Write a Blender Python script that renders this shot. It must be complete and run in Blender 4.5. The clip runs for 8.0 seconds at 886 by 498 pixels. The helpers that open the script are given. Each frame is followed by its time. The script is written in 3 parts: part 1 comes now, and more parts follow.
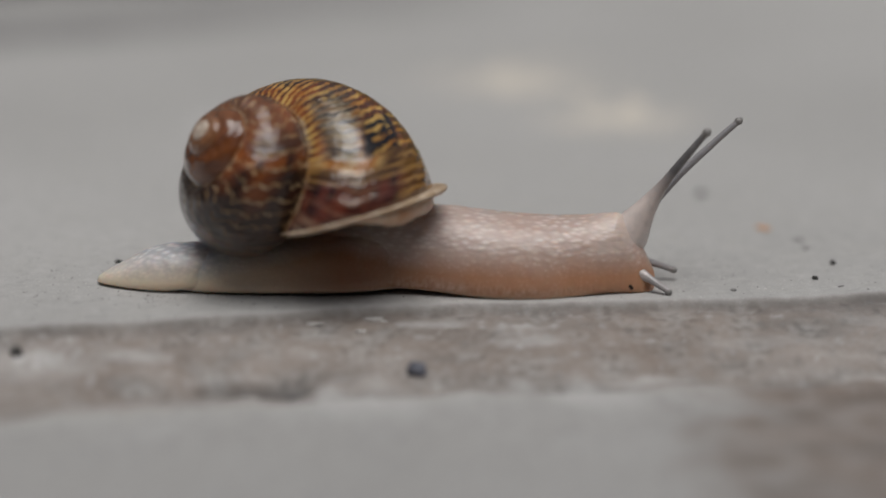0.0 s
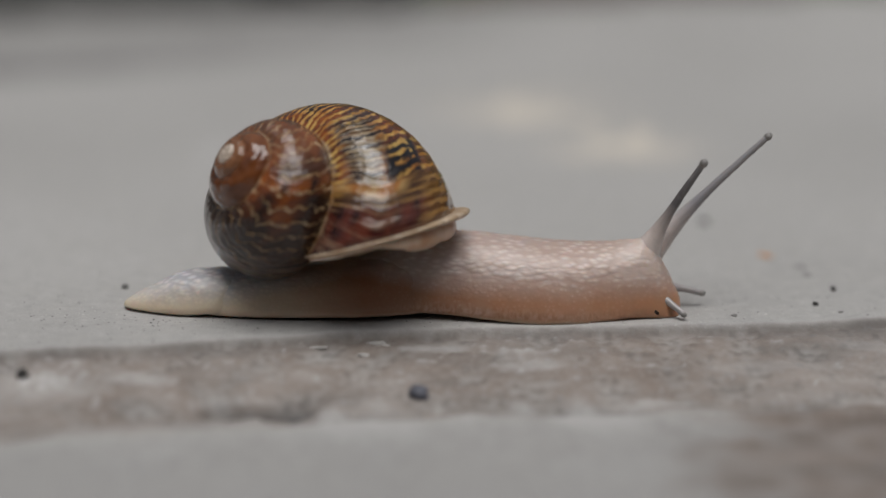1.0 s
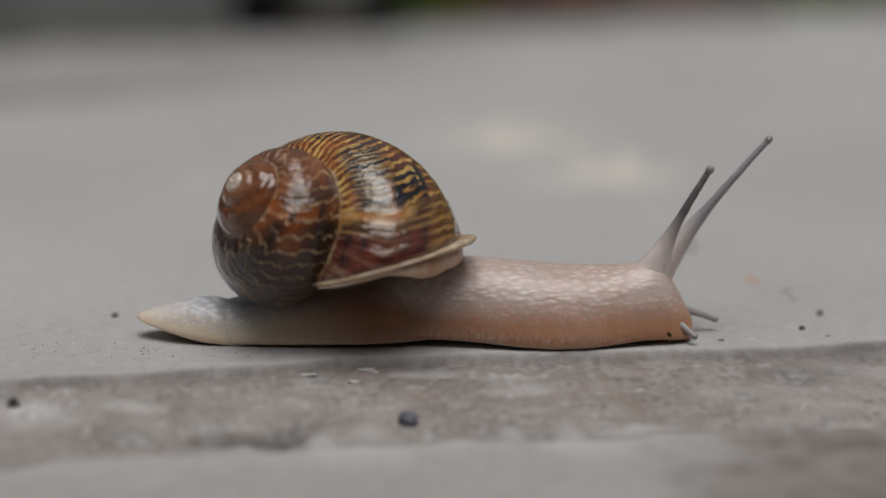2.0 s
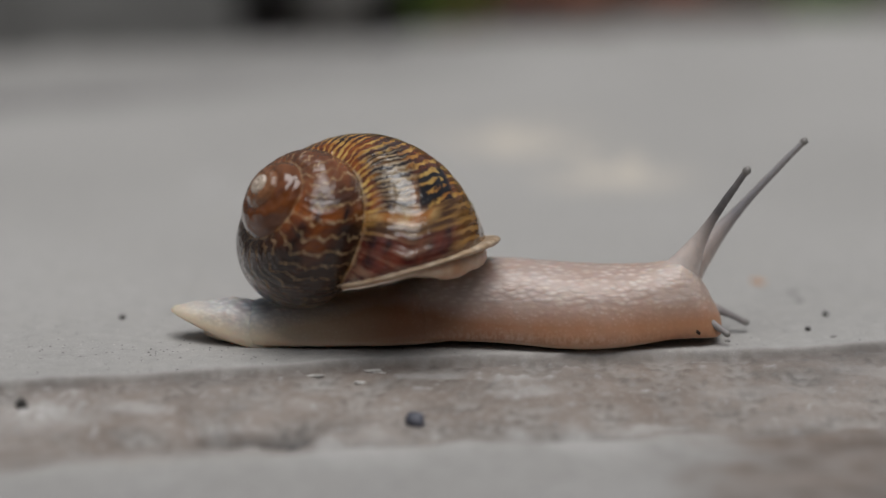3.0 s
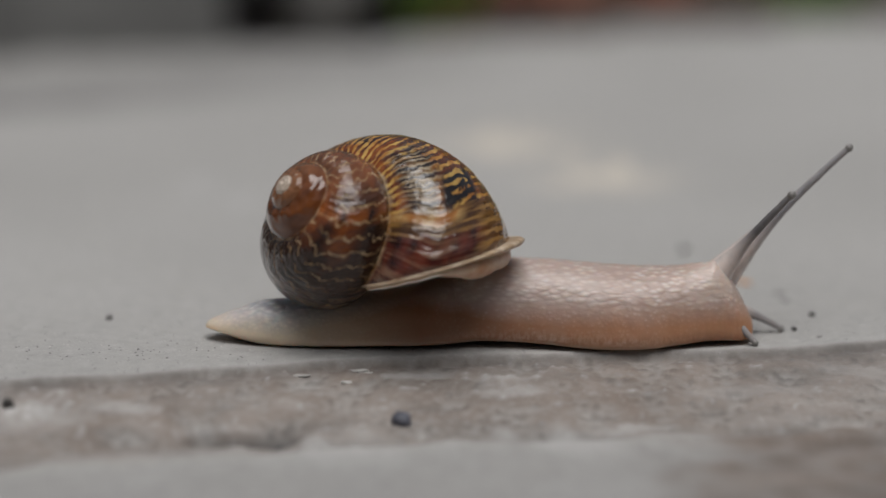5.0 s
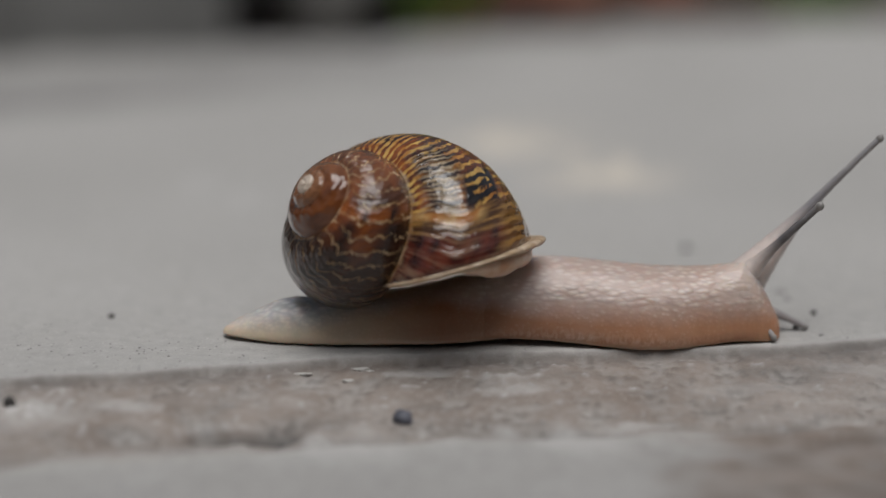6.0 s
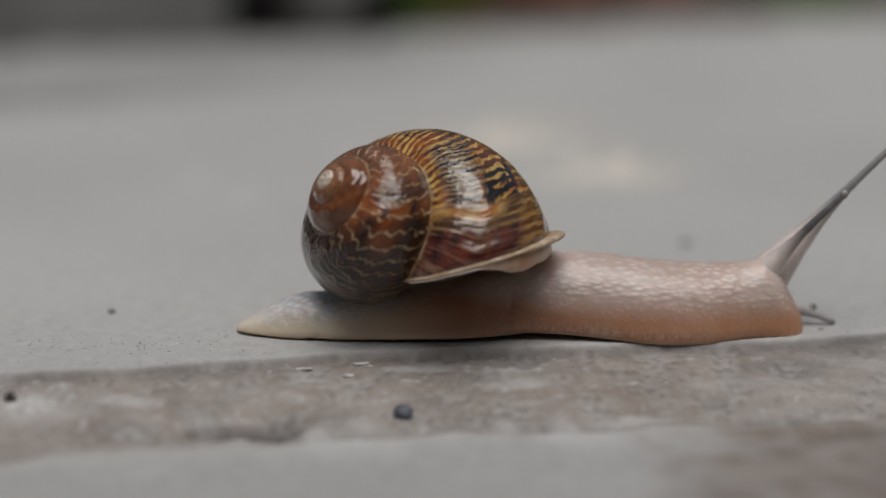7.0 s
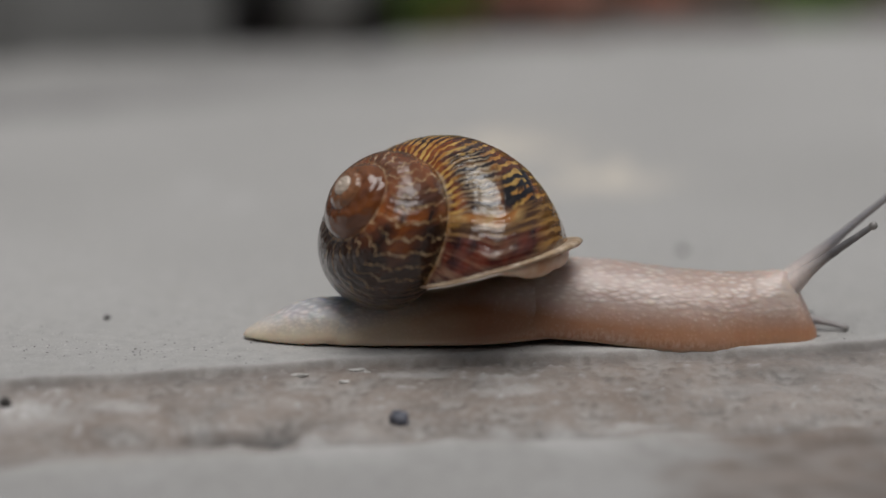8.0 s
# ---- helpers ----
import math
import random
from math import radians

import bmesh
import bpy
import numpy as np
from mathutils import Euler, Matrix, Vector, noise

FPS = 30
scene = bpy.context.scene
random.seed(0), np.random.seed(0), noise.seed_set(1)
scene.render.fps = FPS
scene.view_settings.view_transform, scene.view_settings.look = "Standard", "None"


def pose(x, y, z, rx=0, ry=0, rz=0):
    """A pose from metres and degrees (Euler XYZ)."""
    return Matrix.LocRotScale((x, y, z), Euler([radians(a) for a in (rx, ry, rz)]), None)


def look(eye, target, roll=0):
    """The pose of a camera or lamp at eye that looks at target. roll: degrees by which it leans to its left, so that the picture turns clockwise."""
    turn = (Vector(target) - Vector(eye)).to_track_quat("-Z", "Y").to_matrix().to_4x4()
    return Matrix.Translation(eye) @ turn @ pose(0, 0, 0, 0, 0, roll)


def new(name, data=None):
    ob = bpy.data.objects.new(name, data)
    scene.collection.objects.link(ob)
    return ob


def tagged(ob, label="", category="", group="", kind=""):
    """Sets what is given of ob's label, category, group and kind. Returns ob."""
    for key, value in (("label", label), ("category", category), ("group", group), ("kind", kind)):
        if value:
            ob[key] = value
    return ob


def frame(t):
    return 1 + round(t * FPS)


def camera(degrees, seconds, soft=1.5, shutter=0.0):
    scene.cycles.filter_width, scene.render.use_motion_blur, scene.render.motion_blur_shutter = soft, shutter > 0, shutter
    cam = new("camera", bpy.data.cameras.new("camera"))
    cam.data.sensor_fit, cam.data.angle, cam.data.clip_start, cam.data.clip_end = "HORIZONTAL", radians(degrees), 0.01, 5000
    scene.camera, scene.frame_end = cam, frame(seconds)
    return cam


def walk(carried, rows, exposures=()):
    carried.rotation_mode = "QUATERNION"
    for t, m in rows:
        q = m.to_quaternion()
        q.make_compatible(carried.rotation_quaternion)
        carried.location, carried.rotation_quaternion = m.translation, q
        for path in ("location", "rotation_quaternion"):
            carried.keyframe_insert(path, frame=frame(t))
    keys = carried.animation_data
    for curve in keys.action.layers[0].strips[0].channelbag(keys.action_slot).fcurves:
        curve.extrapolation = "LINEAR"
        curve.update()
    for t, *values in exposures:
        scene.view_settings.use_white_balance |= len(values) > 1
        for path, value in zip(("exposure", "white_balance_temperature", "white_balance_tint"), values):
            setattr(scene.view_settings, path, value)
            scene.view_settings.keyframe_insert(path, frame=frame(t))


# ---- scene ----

MM = 0.001

# ---- camera and its way ----
cam = camera(20.0, 8.0, soft=1.45, shutter=0.5)
cam.data.dof.use_dof = True
cam.data.dof.focus_distance = 0.354
cam.data.dof.aperture_fstop = 5.4
walk(cam, [
    (0.0, pose(-0.00374, -0.33425, 0.10503, 73.621, -0.490, -0.324)),
    (0.2, pose(-0.00414, -0.33455, 0.10512, 73.421, -0.486, -0.263)),
    (0.3, pose(-0.00429, -0.33476, 0.10516, 73.452, -0.493, -0.249)),
    (0.5, pose(-0.00444, -0.33542, 0.10519, 73.579, -0.518, -0.201)),
    (0.7, pose(-0.00324, -0.33646, 0.10470, 73.819, -0.482, 0.027)),
    (0.8, pose(-0.00224, -0.33704, 0.10430, 74.118, -0.466, 0.096)),
    (1.0, pose(-0.00104, -0.33809, 0.10381, 74.558, -0.440, 0.183)),
    (1.2, pose(-0.00117, -0.33876, 0.10418, 74.607, -0.402, 0.057)),
    (1.3, pose(-0.00129, -0.33896, 0.10448, 74.617, -0.350, -0.006)),
    (1.5, pose(-0.00147, -0.33922, 0.10485, 74.836, -0.245, -0.082)),
    (1.7, pose(-0.00150, -0.33940, 0.10475, 75.017, -0.238, -0.184)),
    (2.8, pose(-0.00150, -0.34080, 0.10370, 75.276, -0.105, -0.213)),
    (3.0, pose(-0.00155, -0.34093, 0.10361, 75.350, -0.092, -0.117)),
    (3.2, pose(-0.00119, -0.34076, 0.10371, 75.327, -0.038, -0.020)),
    (3.3, pose(-0.00083, -0.34061, 0.10381, 75.323, -0.011, 0.022)),
    (3.5, pose(0.00000, -0.34044, 0.10408, 75.305, 0.000, 0.000)),
    (3.7, pose(0.00066, -0.34058, 0.10436, 75.280, -0.013, -0.038)),
    (3.8, pose(0.00087, -0.34071, 0.10447, 75.269, -0.031, -0.099)),
    (4.0, pose(0.00106, -0.34100, 0.10457, 75.280, -0.046, -0.166)),
    (4.2, pose(0.00104, -0.34118, 0.10416, 75.303, -0.036, -0.177)),
    (4.3, pose(0.00098, -0.34124, 0.10377, 75.380, -0.033, -0.190)),
    (4.5, pose(0.00070, -0.34134, 0.10309, 75.468, -0.047, -0.239)),
    (4.7, pose(0.00003, -0.34145, 0.10280, 75.547, -0.083, -0.290)),
    (4.8, pose(-0.00034, -0.34150, 0.10275, 75.568, -0.099, -0.300)),
    (5.0, pose(-0.00075, -0.34158, 0.10272, 75.519, -0.112, -0.293)),
    (5.2, pose(-0.00060, -0.34160, 0.10271, 75.522, -0.094, -0.168)),
    (6.3, pose(0.00008, -0.34174, 0.10260, 75.468, -0.044, -0.164)),
    (6.5, pose(0.00010, -0.34176, 0.10259, 75.432, -0.043, -0.191)),
    (6.7, pose(0.00003, -0.34188, 0.10257, 75.401, -0.025, -0.222)),
    (6.8, pose(-0.00004, -0.34196, 0.10252, 75.398, 0.000, -0.191)),
    (7.0, pose(-0.00029, -0.34204, 0.10227, 75.453, 0.020, -0.214)),
    (7.2, pose(-0.00061, -0.34200, 0.10177, 75.557, -0.039, -0.349)),
    (7.3, pose(-0.00076, -0.34197, 0.10150, 75.637, -0.078, -0.397)),
    (7.5, pose(-0.00090, -0.34188, 0.10113, 75.666, -0.095, -0.331)),
    (7.7, pose(-0.00078, -0.34180, 0.10102, 75.754, -0.093, -0.331)),
    (7.8, pose(-0.00066, -0.34176, 0.10100, 75.768, -0.079, -0.283)),
    (8.0, pose(-0.00034, -0.34169, 0.10099, 75.776, -0.076, -0.288)),
])

# ---- sky, sun, exposure ----
SUN_ELEVATION, SUN_AZIMUTH = 77.0, 168.0      # degrees; azimuth clockwise from +y
world = bpy.data.worlds.new("overcast_sky")
scene.world = world
world.use_nodes = True
wn = world.node_tree
sky = wn.nodes.new("ShaderNodeTexSky")
sky.sky_type = "NISHITA"
sky.sun_disc = False
sky.sun_elevation = radians(SUN_ELEVATION)
sky.sun_rotation = radians(SUN_AZIMUTH)
sky.dust_density, sky.air_density, sky.ozone_density = 4.0, 1.0, 1.0
pale = wn.nodes.new("ShaderNodeHueSaturation")
pale.inputs["Saturation"].default_value = 0.3
wn.links.new(sky.outputs[0], pale.inputs["Color"])
wn.links.new(pale.outputs[0], wn.nodes["Background"].inputs["Color"])
wn.nodes["Background"].inputs["Strength"].default_value = 0.058

sun_data = bpy.data.lights.new("sun", "SUN")
sun_data.energy = 2.6
sun_data.angle = radians(46)
sun_data.color = (1.0, 0.98, 0.965)
sun = new("sun", sun_data)
az, el = radians(SUN_AZIMUTH), radians(SUN_ELEVATION)
sun_at = Vector((math.sin(az) * math.cos(el), math.cos(az) * math.cos(el), math.sin(el)))
sun.matrix_world = look(sun_at * 5, (0, 0, 0))
scene.view_settings.exposure = -0.33


# ---- materials ----
class Nodes:
    """A small node builder round one Principled material."""

    def __init__(self, name, rough=0.6):
        self.mat = bpy.data.materials.new(name)
        self.mat.use_nodes = True
        self.tree = self.mat.node_tree
        self.bsdf = self.tree.nodes["Principled BSDF"]
        self.bsdf.inputs["Roughness"].default_value = rough

    def add(self, kind, **inputs):
        n = self.tree.nodes.new(kind)
        for key, value in inputs.items():
            socket = n.inputs[key.replace("_", " ")]
            if isinstance(value, bpy.types.NodeSocket):
                self.tree.links.new(value, socket)
            else:
                socket.default_value = value
        return n

    def link(self, a, b):
        self.tree.links.new(a, b)

    def coords(self, kind="Object", scale=(1, 1, 1), turn=(0, 0, 0)):
        c = self.add("ShaderNodeTexCoord")
        m = self.add("ShaderNodeMapping", Vector=c.outputs[kind])
        m.inputs["Scale"].default_value = scale
        m.inputs["Rotation"].default_value = turn
        return m.outputs[0]

    def noise(self, vec, scale, detail=4.0, rough=0.55, distort=0.0):
        return self.add("ShaderNodeTexNoise", Vector=vec, Scale=scale, Detail=detail, Roughness=rough, Distortion=distort).outputs["Fac"]

    def ramp(self, fac, stops):
        n = self.add("ShaderNodeValToRGB", Fac=fac)
        e = n.color_ramp.elements
        while len(e) < len(stops):
            e.new(0.5)
        for el_, (at, col) in zip(e, stops):
            el_.position = at
            el_.color = (*col, 1) if len(col) == 3 else col
        return n.outputs[0]

    def grey(self, fac, lo, hi):
        return self.add("ShaderNodeMapRange", Value=fac, From_Min=lo, From_Max=hi).outputs[0]

    def math(self, op, a, b=0.0):
        n = self.add("ShaderNodeMath")
        n.operation = op
        for s, v in zip(n.inputs, (a, b)):
            if isinstance(v, bpy.types.NodeSocket):
                self.link(v, s)
            else:
                s.default_value = v
        return n.outputs[0]

    def mix(self, fac, a, b, how="MIX"):
        n = self.add("ShaderNodeMix")
        n.data_type, n.blend_type = "RGBA", how
        for s, v in ((n.inputs[0], fac), (n.inputs[6], a), (n.inputs[7], b)):
            if isinstance(v, bpy.types.NodeSocket):
                self.link(v, s)
            else:
                s.default_value = (*v, 1) if isinstance(v, tuple) and len(v) == 3 else v
        return n.outputs[2]

    def attr(self, name):
        n = self.add("ShaderNodeAttribute")
        n.attribute_name = name
        return n.outputs["Fac"]

    def bump(self, height, strength, distance):
        n = self.add("ShaderNodeBump", Height=height, Strength=strength, Distance=distance)
        old = self.bsdf.inputs["Normal"]
        if old.is_linked:
            self.link(old.links[0].from_socket, n.inputs["Normal"])
        self.link(n.outputs[0], old)
        self.link(n.outputs[0], self.bsdf.inputs["Coat Normal"])

    def color(self, socket):
        self.link(socket, self.bsdf.inputs["Base Color"])


def plain(name, col, rough=0.6, scale=900.0, spread=0.25, bump=0.3, size=0.0002):
    """A simple speckled material for small things."""
    k = Nodes(name, rough)
    v = k.coords()
    n = k.noise(v, scale, 5)
    lo = tuple(c * (1 - spread) for c in col)
    hi = tuple(min(1, c * (1 + spread)) for c in col)
    k.color(k.mix(k.grey(n, 0.3, 0.7), lo, hi))
    k.bump(n, bump, size)
    return k.mat


def stone_material():
    k = Nodes("weathered_stone", 0.8)
    v = k.coords()
    big = k.noise(v, 14, 4, 0.5)
    mid = k.noise(v, 110, 5, 0.6)
    fine = k.noise(v, 900, 4, 0.6)
    grain = k.noise(v, 2600, 2, 0.5)
    grey = k.mix(k.grey(big, 0.35, 0.65), (0.345, 0.340, 0.332), (0.425, 0.42, 0.412))
    grey = k.mix(k.grey(mid, 0.3, 0.75), grey, (0.385, 0.378, 0.365))
    grey = k.mix(k.math("MULTIPLY", k.grey(grain, 0.57, 0.72), 0.40), grey, (0.6, 0.59, 0.57))
    mottle = k.noise(v, 420, 3, 0.6)
    grey = k.mix(k.math("MULTIPLY", k.grey(mottle, 0.52, 0.72), 0.35), grey, (0.25, 0.245, 0.24))
    grey = k.mix(k.math("MULTIPLY", k.grey(mottle, 0.46, 0.30), 0.45), grey, (0.47, 0.465, 0.455))
    brown = k.mix(k.grey(mid, 0.35, 0.65), (0.182, 0.143, 0.118), (0.262, 0.217, 0.188))
    brown = k.mix(k.grey(fine, 0.5, 0.8), brown, (0.31, 0.28, 0.26))
    streak = k.noise(k.coords(scale=(0.30, 1.0, 1.0)), 210, 4, 0.55)
    brown = k.mix(k.math("MULTIPLY", k.grey(streak, 0.52, 0.36), 0.4), brown, (0.085, 0.075, 0.068))
    brown = k.mix(k.math("MULTIPLY", k.grey(streak, 0.58, 0.72), 0.35), brown, (0.42, 0.40, 0.38))
    c = k.mix(k.attr("dirt"), grey, brown)
    # painted shade and darker tones of the stone
    c = k.mix(k.attr("shade_tone"), c, (0.072, 0.071, 0.072))
    c = k.mix(k.attr("pale"), c, (0.55, 0.545, 0.54))
    c = k.mix(k.attr("cream"), c, (0.60, 0.555, 0.485))
    c = k.mix(k.math("MULTIPLY", k.grey(fine, 0.60, 0.76), 0.34), c, (0.17, 0.165, 0.16))
    k.color(c)
    k.bump(mid, 0.3, 0.001)
    k.bump(mottle, 0.35, 0.0006)
    k.bump(fine, 0.4, 0.00025)
    k.bump(grain, 0.5, 0.00010)
    return k.mat


def skin_material():
    k = Nodes("moist_snail_skin", 0.45)
    v = k.coords()
    warp = k.add("ShaderNodeTexNoise", Vector=v, Scale=300.0, Detail=2.0)
    vv = k.mix(0.0007, v, warp.outputs["Color"], "ADD")

    def tubercles(turn, scale, smooth):
        m = k.add("ShaderNodeMapping", Vector=vv)
        m.inputs["Rotation"].default_value = (0, radians(turn), 0)
        m.inputs["Scale"].default_value = scale
        cells = k.add("ShaderNodeTexVoronoi", Vector=m.outputs[0], Scale=1.0)
        cells.feature = "SMOOTH_F1"
        cells.inputs["Smoothness"].default_value = smooth
        return cells.outputs["Distance"]

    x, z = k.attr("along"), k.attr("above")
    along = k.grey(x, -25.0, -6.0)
    # the stretch under the shell is coloured browner, for its shade
    shell_shade = k.math("MULTIPLY", along, k.grey(x, 5.0, -9.0))
    up = k.grey(k.math("ADD", z, k.math("SUBTRACT", k.math("MULTIPLY", k.math("SUBTRACT", 1.0, along), 2.0), k.math("MULTIPLY", shell_shade, 2.6))), 3.7, 7.2)
    long_cells = tubercles(28, (720, 1150, 1500), 0.3)
    round_cells = tubercles(10, (1500, 1700, 1700), 0.3)
    d = k.math("ADD", k.math("MULTIPLY", long_cells, up), k.math("MULTIPLY", round_cells, k.math("SUBTRACT", 1.0, up)))
    blotch = k.noise(v, 130, 3)
    fine = k.noise(v, 1900, 3)
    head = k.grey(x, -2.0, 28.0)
    # flank: cream tail, brown darkened for the shell's shade, orange head
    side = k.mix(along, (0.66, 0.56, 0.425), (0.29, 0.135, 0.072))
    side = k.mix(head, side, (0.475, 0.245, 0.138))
    # back paler than the flank, partly sky sheen put into the colour
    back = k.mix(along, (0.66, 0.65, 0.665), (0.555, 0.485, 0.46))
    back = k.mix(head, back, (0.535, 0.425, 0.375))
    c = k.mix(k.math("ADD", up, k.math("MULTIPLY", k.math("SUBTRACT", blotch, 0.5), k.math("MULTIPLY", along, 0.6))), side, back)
    soft = k.math("ADD", k.math("ADD", 0.14, k.math("MULTIPLY", k.math("SUBTRACT", 1.0, along), k.math("MULTIPLY", up, 1.5))), k.math("MULTIPLY", k.math("MULTIPLY", up, k.grey(x, -24.0, 8.0)), 0.75))
    gap = k.math("MULTIPLY", k.grey(d, 0.25, 0.62), k.math("MULTIPLY", soft, 0.34))
    c = k.mix(gap, c, k.mix(along, (0.29, 0.29, 0.32), (0.27, 0.15, 0.11)))
    c = k.mix(k.math("MULTIPLY", k.grey(d, 0.42, 0.10), k.math("MULTIPLY", k.grey(blotch, 0.36, 0.62), k.math("MULTIPLY", k.math("ADD", up, 0.32), 0.34))), c, (0.80, 0.73, 0.68))
    folds = k.noise(k.coords(scale=(1.0, 0.4, 0.5)), 1900, 2)
    fringe = k.math("MULTIPLY", k.grey(z, 1.2, 1.7), k.grey(z, 3.2, 1.9))
    c = k.mix(k.math("MULTIPLY", k.math("MULTIPLY", fringe, k.grey(folds, 0.42, 0.58)), k.math("MULTIPLY", k.math("MULTIPLY", k.grey(x, -4.0, 6.0), k.grey(x, 34.0, 22.0)), 0.24)), c, (0.62, 0.52, 0.45))
    c = k.mix(k.math("MULTIPLY", k.math("MULTIPLY", fringe, k.grey(folds, 0.55, 0.40)), k.math("MULTIPLY", k.grey(x, -8.0, 8.0), 0.16)), c, (0.16, 0.085, 0.055))
    rim = k.math("MULTIPLY", k.grey(z, 1.5, 0.9), 0.6)
    c = k.mix(rim, c, (0.58, 0.44, 0.33))
    stalks = k.math("MULTIPLY", k.grey(x, 30.0, 33.5), k.math("MULTIPLY", k.grey(x, 38.5, 36.5), k.grey(z, 6.0, 9.0)))
    c = k.mix(k.math("MULTIPLY", stalks, 0.75), c, (0.60, 0.50, 0.45))
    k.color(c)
    b = k.bsdf.inputs
    b["Subsurface Weight"].default_value = 0.65
    b["Subsurface Radius"].default_value = (0.85, 0.5, 0.34)
    b["Subsurface Scale"].default_value = 0.0016
    b["Coat Weight"].default_value = 0.32
    b["Coat Roughness"].default_value = 0.26
    k.bump(k.math("MULTIPLY", k.math("SUBTRACT", 1.0, d), soft), 0.22, 0.0005)
    k.bump(fine, 0.15, 0.00006)
    return k.mat


def tentacle_material(name, stalk, from_x=0.0065, to_x=0.0135):
    k = Nodes(name, 0.3)
    v = k.coords()
    n = k.noise(v, 900, 3)
    sep = k.add("ShaderNodeSeparateXYZ", Vector=v)
    base = k.grey(sep.outputs["X"], from_x, to_x)
    core = k.math("MULTIPLY", k.math("MULTIPLY", k.grey(sep.outputs["Z"], 0.0002, -0.0003), base), 0.6)
    tone = k.mix(core, stalk, tuple(c * 0.45 for c in stalk))
    tone = k.mix(k.math("MULTIPLY", k.grey(sep.outputs["X"], 0.017, 0.025), 0.45), tone, (0.36, 0.35, 0.35))
    c = k.mix(base, (0.70, 0.61, 0.57), tone)
    c = k.mix(k.math("MULTIPLY", k.grey(n, 0.45, 0.7), 0.25), c, (0.33, 0.31, 0.31))
    k.color(c)
    b = k.bsdf.inputs
    b["Subsurface Weight"].default_value = 0.25
    b["Subsurface Radius"].default_value = (1.0, 0.8, 0.7)
    b["Subsurface Scale"].default_value = 0.0006
    b["Coat Weight"].default_value = 0.6
    b["Coat Roughness"].default_value = 0.12
    k.bump(n, 0.2, 0.0001)
    return k.mat


def shell_material():
    """u of the map: turns back from the mouth; v: place across the whorl, 0 at the upper seam."""
    k = Nodes("glossy_banded_shell", 0.24)
    c0 = k.add("ShaderNodeTexCoord")
    sep = k.add("ShaderNodeSeparateXYZ", Vector=c0.outputs["UV"])
    u, v = sep.outputs["X"], sep.outputs["Y"]

    def uv(su, sv, off=0.0):
        n = k.add("ShaderNodeCombineXYZ", X=k.math("MULTIPLY", u, su), Y=k.math("MULTIPLY", v, sv), Z=off)
        return n.outputs[0]

    def off_centre(n, amount):
        return k.math("MULTIPLY", k.math("SUBTRACT", n, 0.5), amount)

    def times(*parts):
        out = parts[0]
        for p in parts[1:]:
            out = k.math("MULTIPLY", out, p)
        return out

    def within(x, a, b, soft):
        """1 between a and b, fading over soft."""
        return times(k.grey(x, a - soft, a + soft), k.grey(x, b + soft, b - soft))

    def wave(run, count):
        return k.math("ABSOLUTE", k.math("SUBTRACT", k.math("FRACT", k.math("MULTIPLY", run, count)), 0.5))

    wig = k.noise(uv(6, 4), 1.0, 3)
    wig2 = k.noise(uv(24, 13, 3.0), 1.0, 3)
    blotch = k.noise(uv(9, 6, 11.0), 1.0, 5)
    patch = k.noise(uv(26, 16, 13.0), 1.0, 3)
    late = k.grey(u, 0.60, 0.48)

    # pigment under the flames: near black, red brown and amber
    ground = k.ramp(blotch, [(0.34, (0.012, 0.007, 0.006)), (0.45, (0.050, 0.018, 0.010)), (0.55, (0.13, 0.036, 0.012)), (0.66, (0.30, 0.085, 0.018))])

    # older whorl: sparse thin cream zigzags right across it
    zig = k.noise(uv(5, 17, 4.0), 1.0, 2)
    run_old = k.math("ADD", k.math("ADD", u, off_centre(zig, 0.062)), off_centre(wig, 0.08))
    thin = k.grey(k.math("ADD", wave(run_old, 27.0), off_centre(k.noise(uv(18, 12, 7.0), 1.0, 3), 0.20)), 0.42, 0.475)
    thin = times(thin, k.grey(k.noise(uv(16, 7, 19.0), 1.0, 3), 0.37, 0.47))
    old = k.mix(times(within(u, 0.995, 1.035, 0.012), k.grey(wig2, 0.35, 0.55), 0.75), ground, (0.30, 0.085, 0.016))
    old = k.mix(times(k.grey(u, 1.03, 1.12), 0.65), old, (0.20, 0.075, 0.032))
    # underside shade painted in: low side near black, its zigzags dimmed
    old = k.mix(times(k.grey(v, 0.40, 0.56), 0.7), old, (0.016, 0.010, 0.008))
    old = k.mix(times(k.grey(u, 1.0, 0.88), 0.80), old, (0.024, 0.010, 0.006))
    old = k.mix(times(thin, k.math("ADD", 0.36, times(k.grey(u, 0.80, 0.95), 0.5))), old, k.mix(k.grey(wig2, 0.4, 0.62), (0.40, 0.24, 0.10), (0.60, 0.46, 0.28)))

    # last whorl: crowded flames, bold over the back, fine towards the seam
    run_new = k.math("ADD", k.math("ADD", u, off_centre(wig2, 0.022)), off_centre(k.noise(uv(40, 9, 17.0), 1.0, 3), 0.016))
    bold = k.grey(k.math("ADD", wave(run_new, 60.0), off_centre(k.noise(uv(22, 12, 9.0), 1.0, 4), 0.62)), 0.25, 0.33)
    fine = k.grey(k.math("ADD", wave(run_new, 105.0), off_centre(k.noise(uv(40, 16, 23.0), 1.0, 3), 0.6)), 0.27, 0.40)
    across = k.math("ADD", v, off_centre(wig, 0.06))
    navy = times(within(across, 0.10, 0.27, 0.03), k.grey(u, 0.25, 0.19))
    block = times(within(across, 0.275, 0.425, 0.012), within(u, 0.098, 0.152, 0.006))
    amber = k.mix(k.grey(wig2, 0.38, 0.62), (0.36, 0.14, 0.022), (0.60, 0.39, 0.11))
    cream = (0.50, 0.40, 0.27)
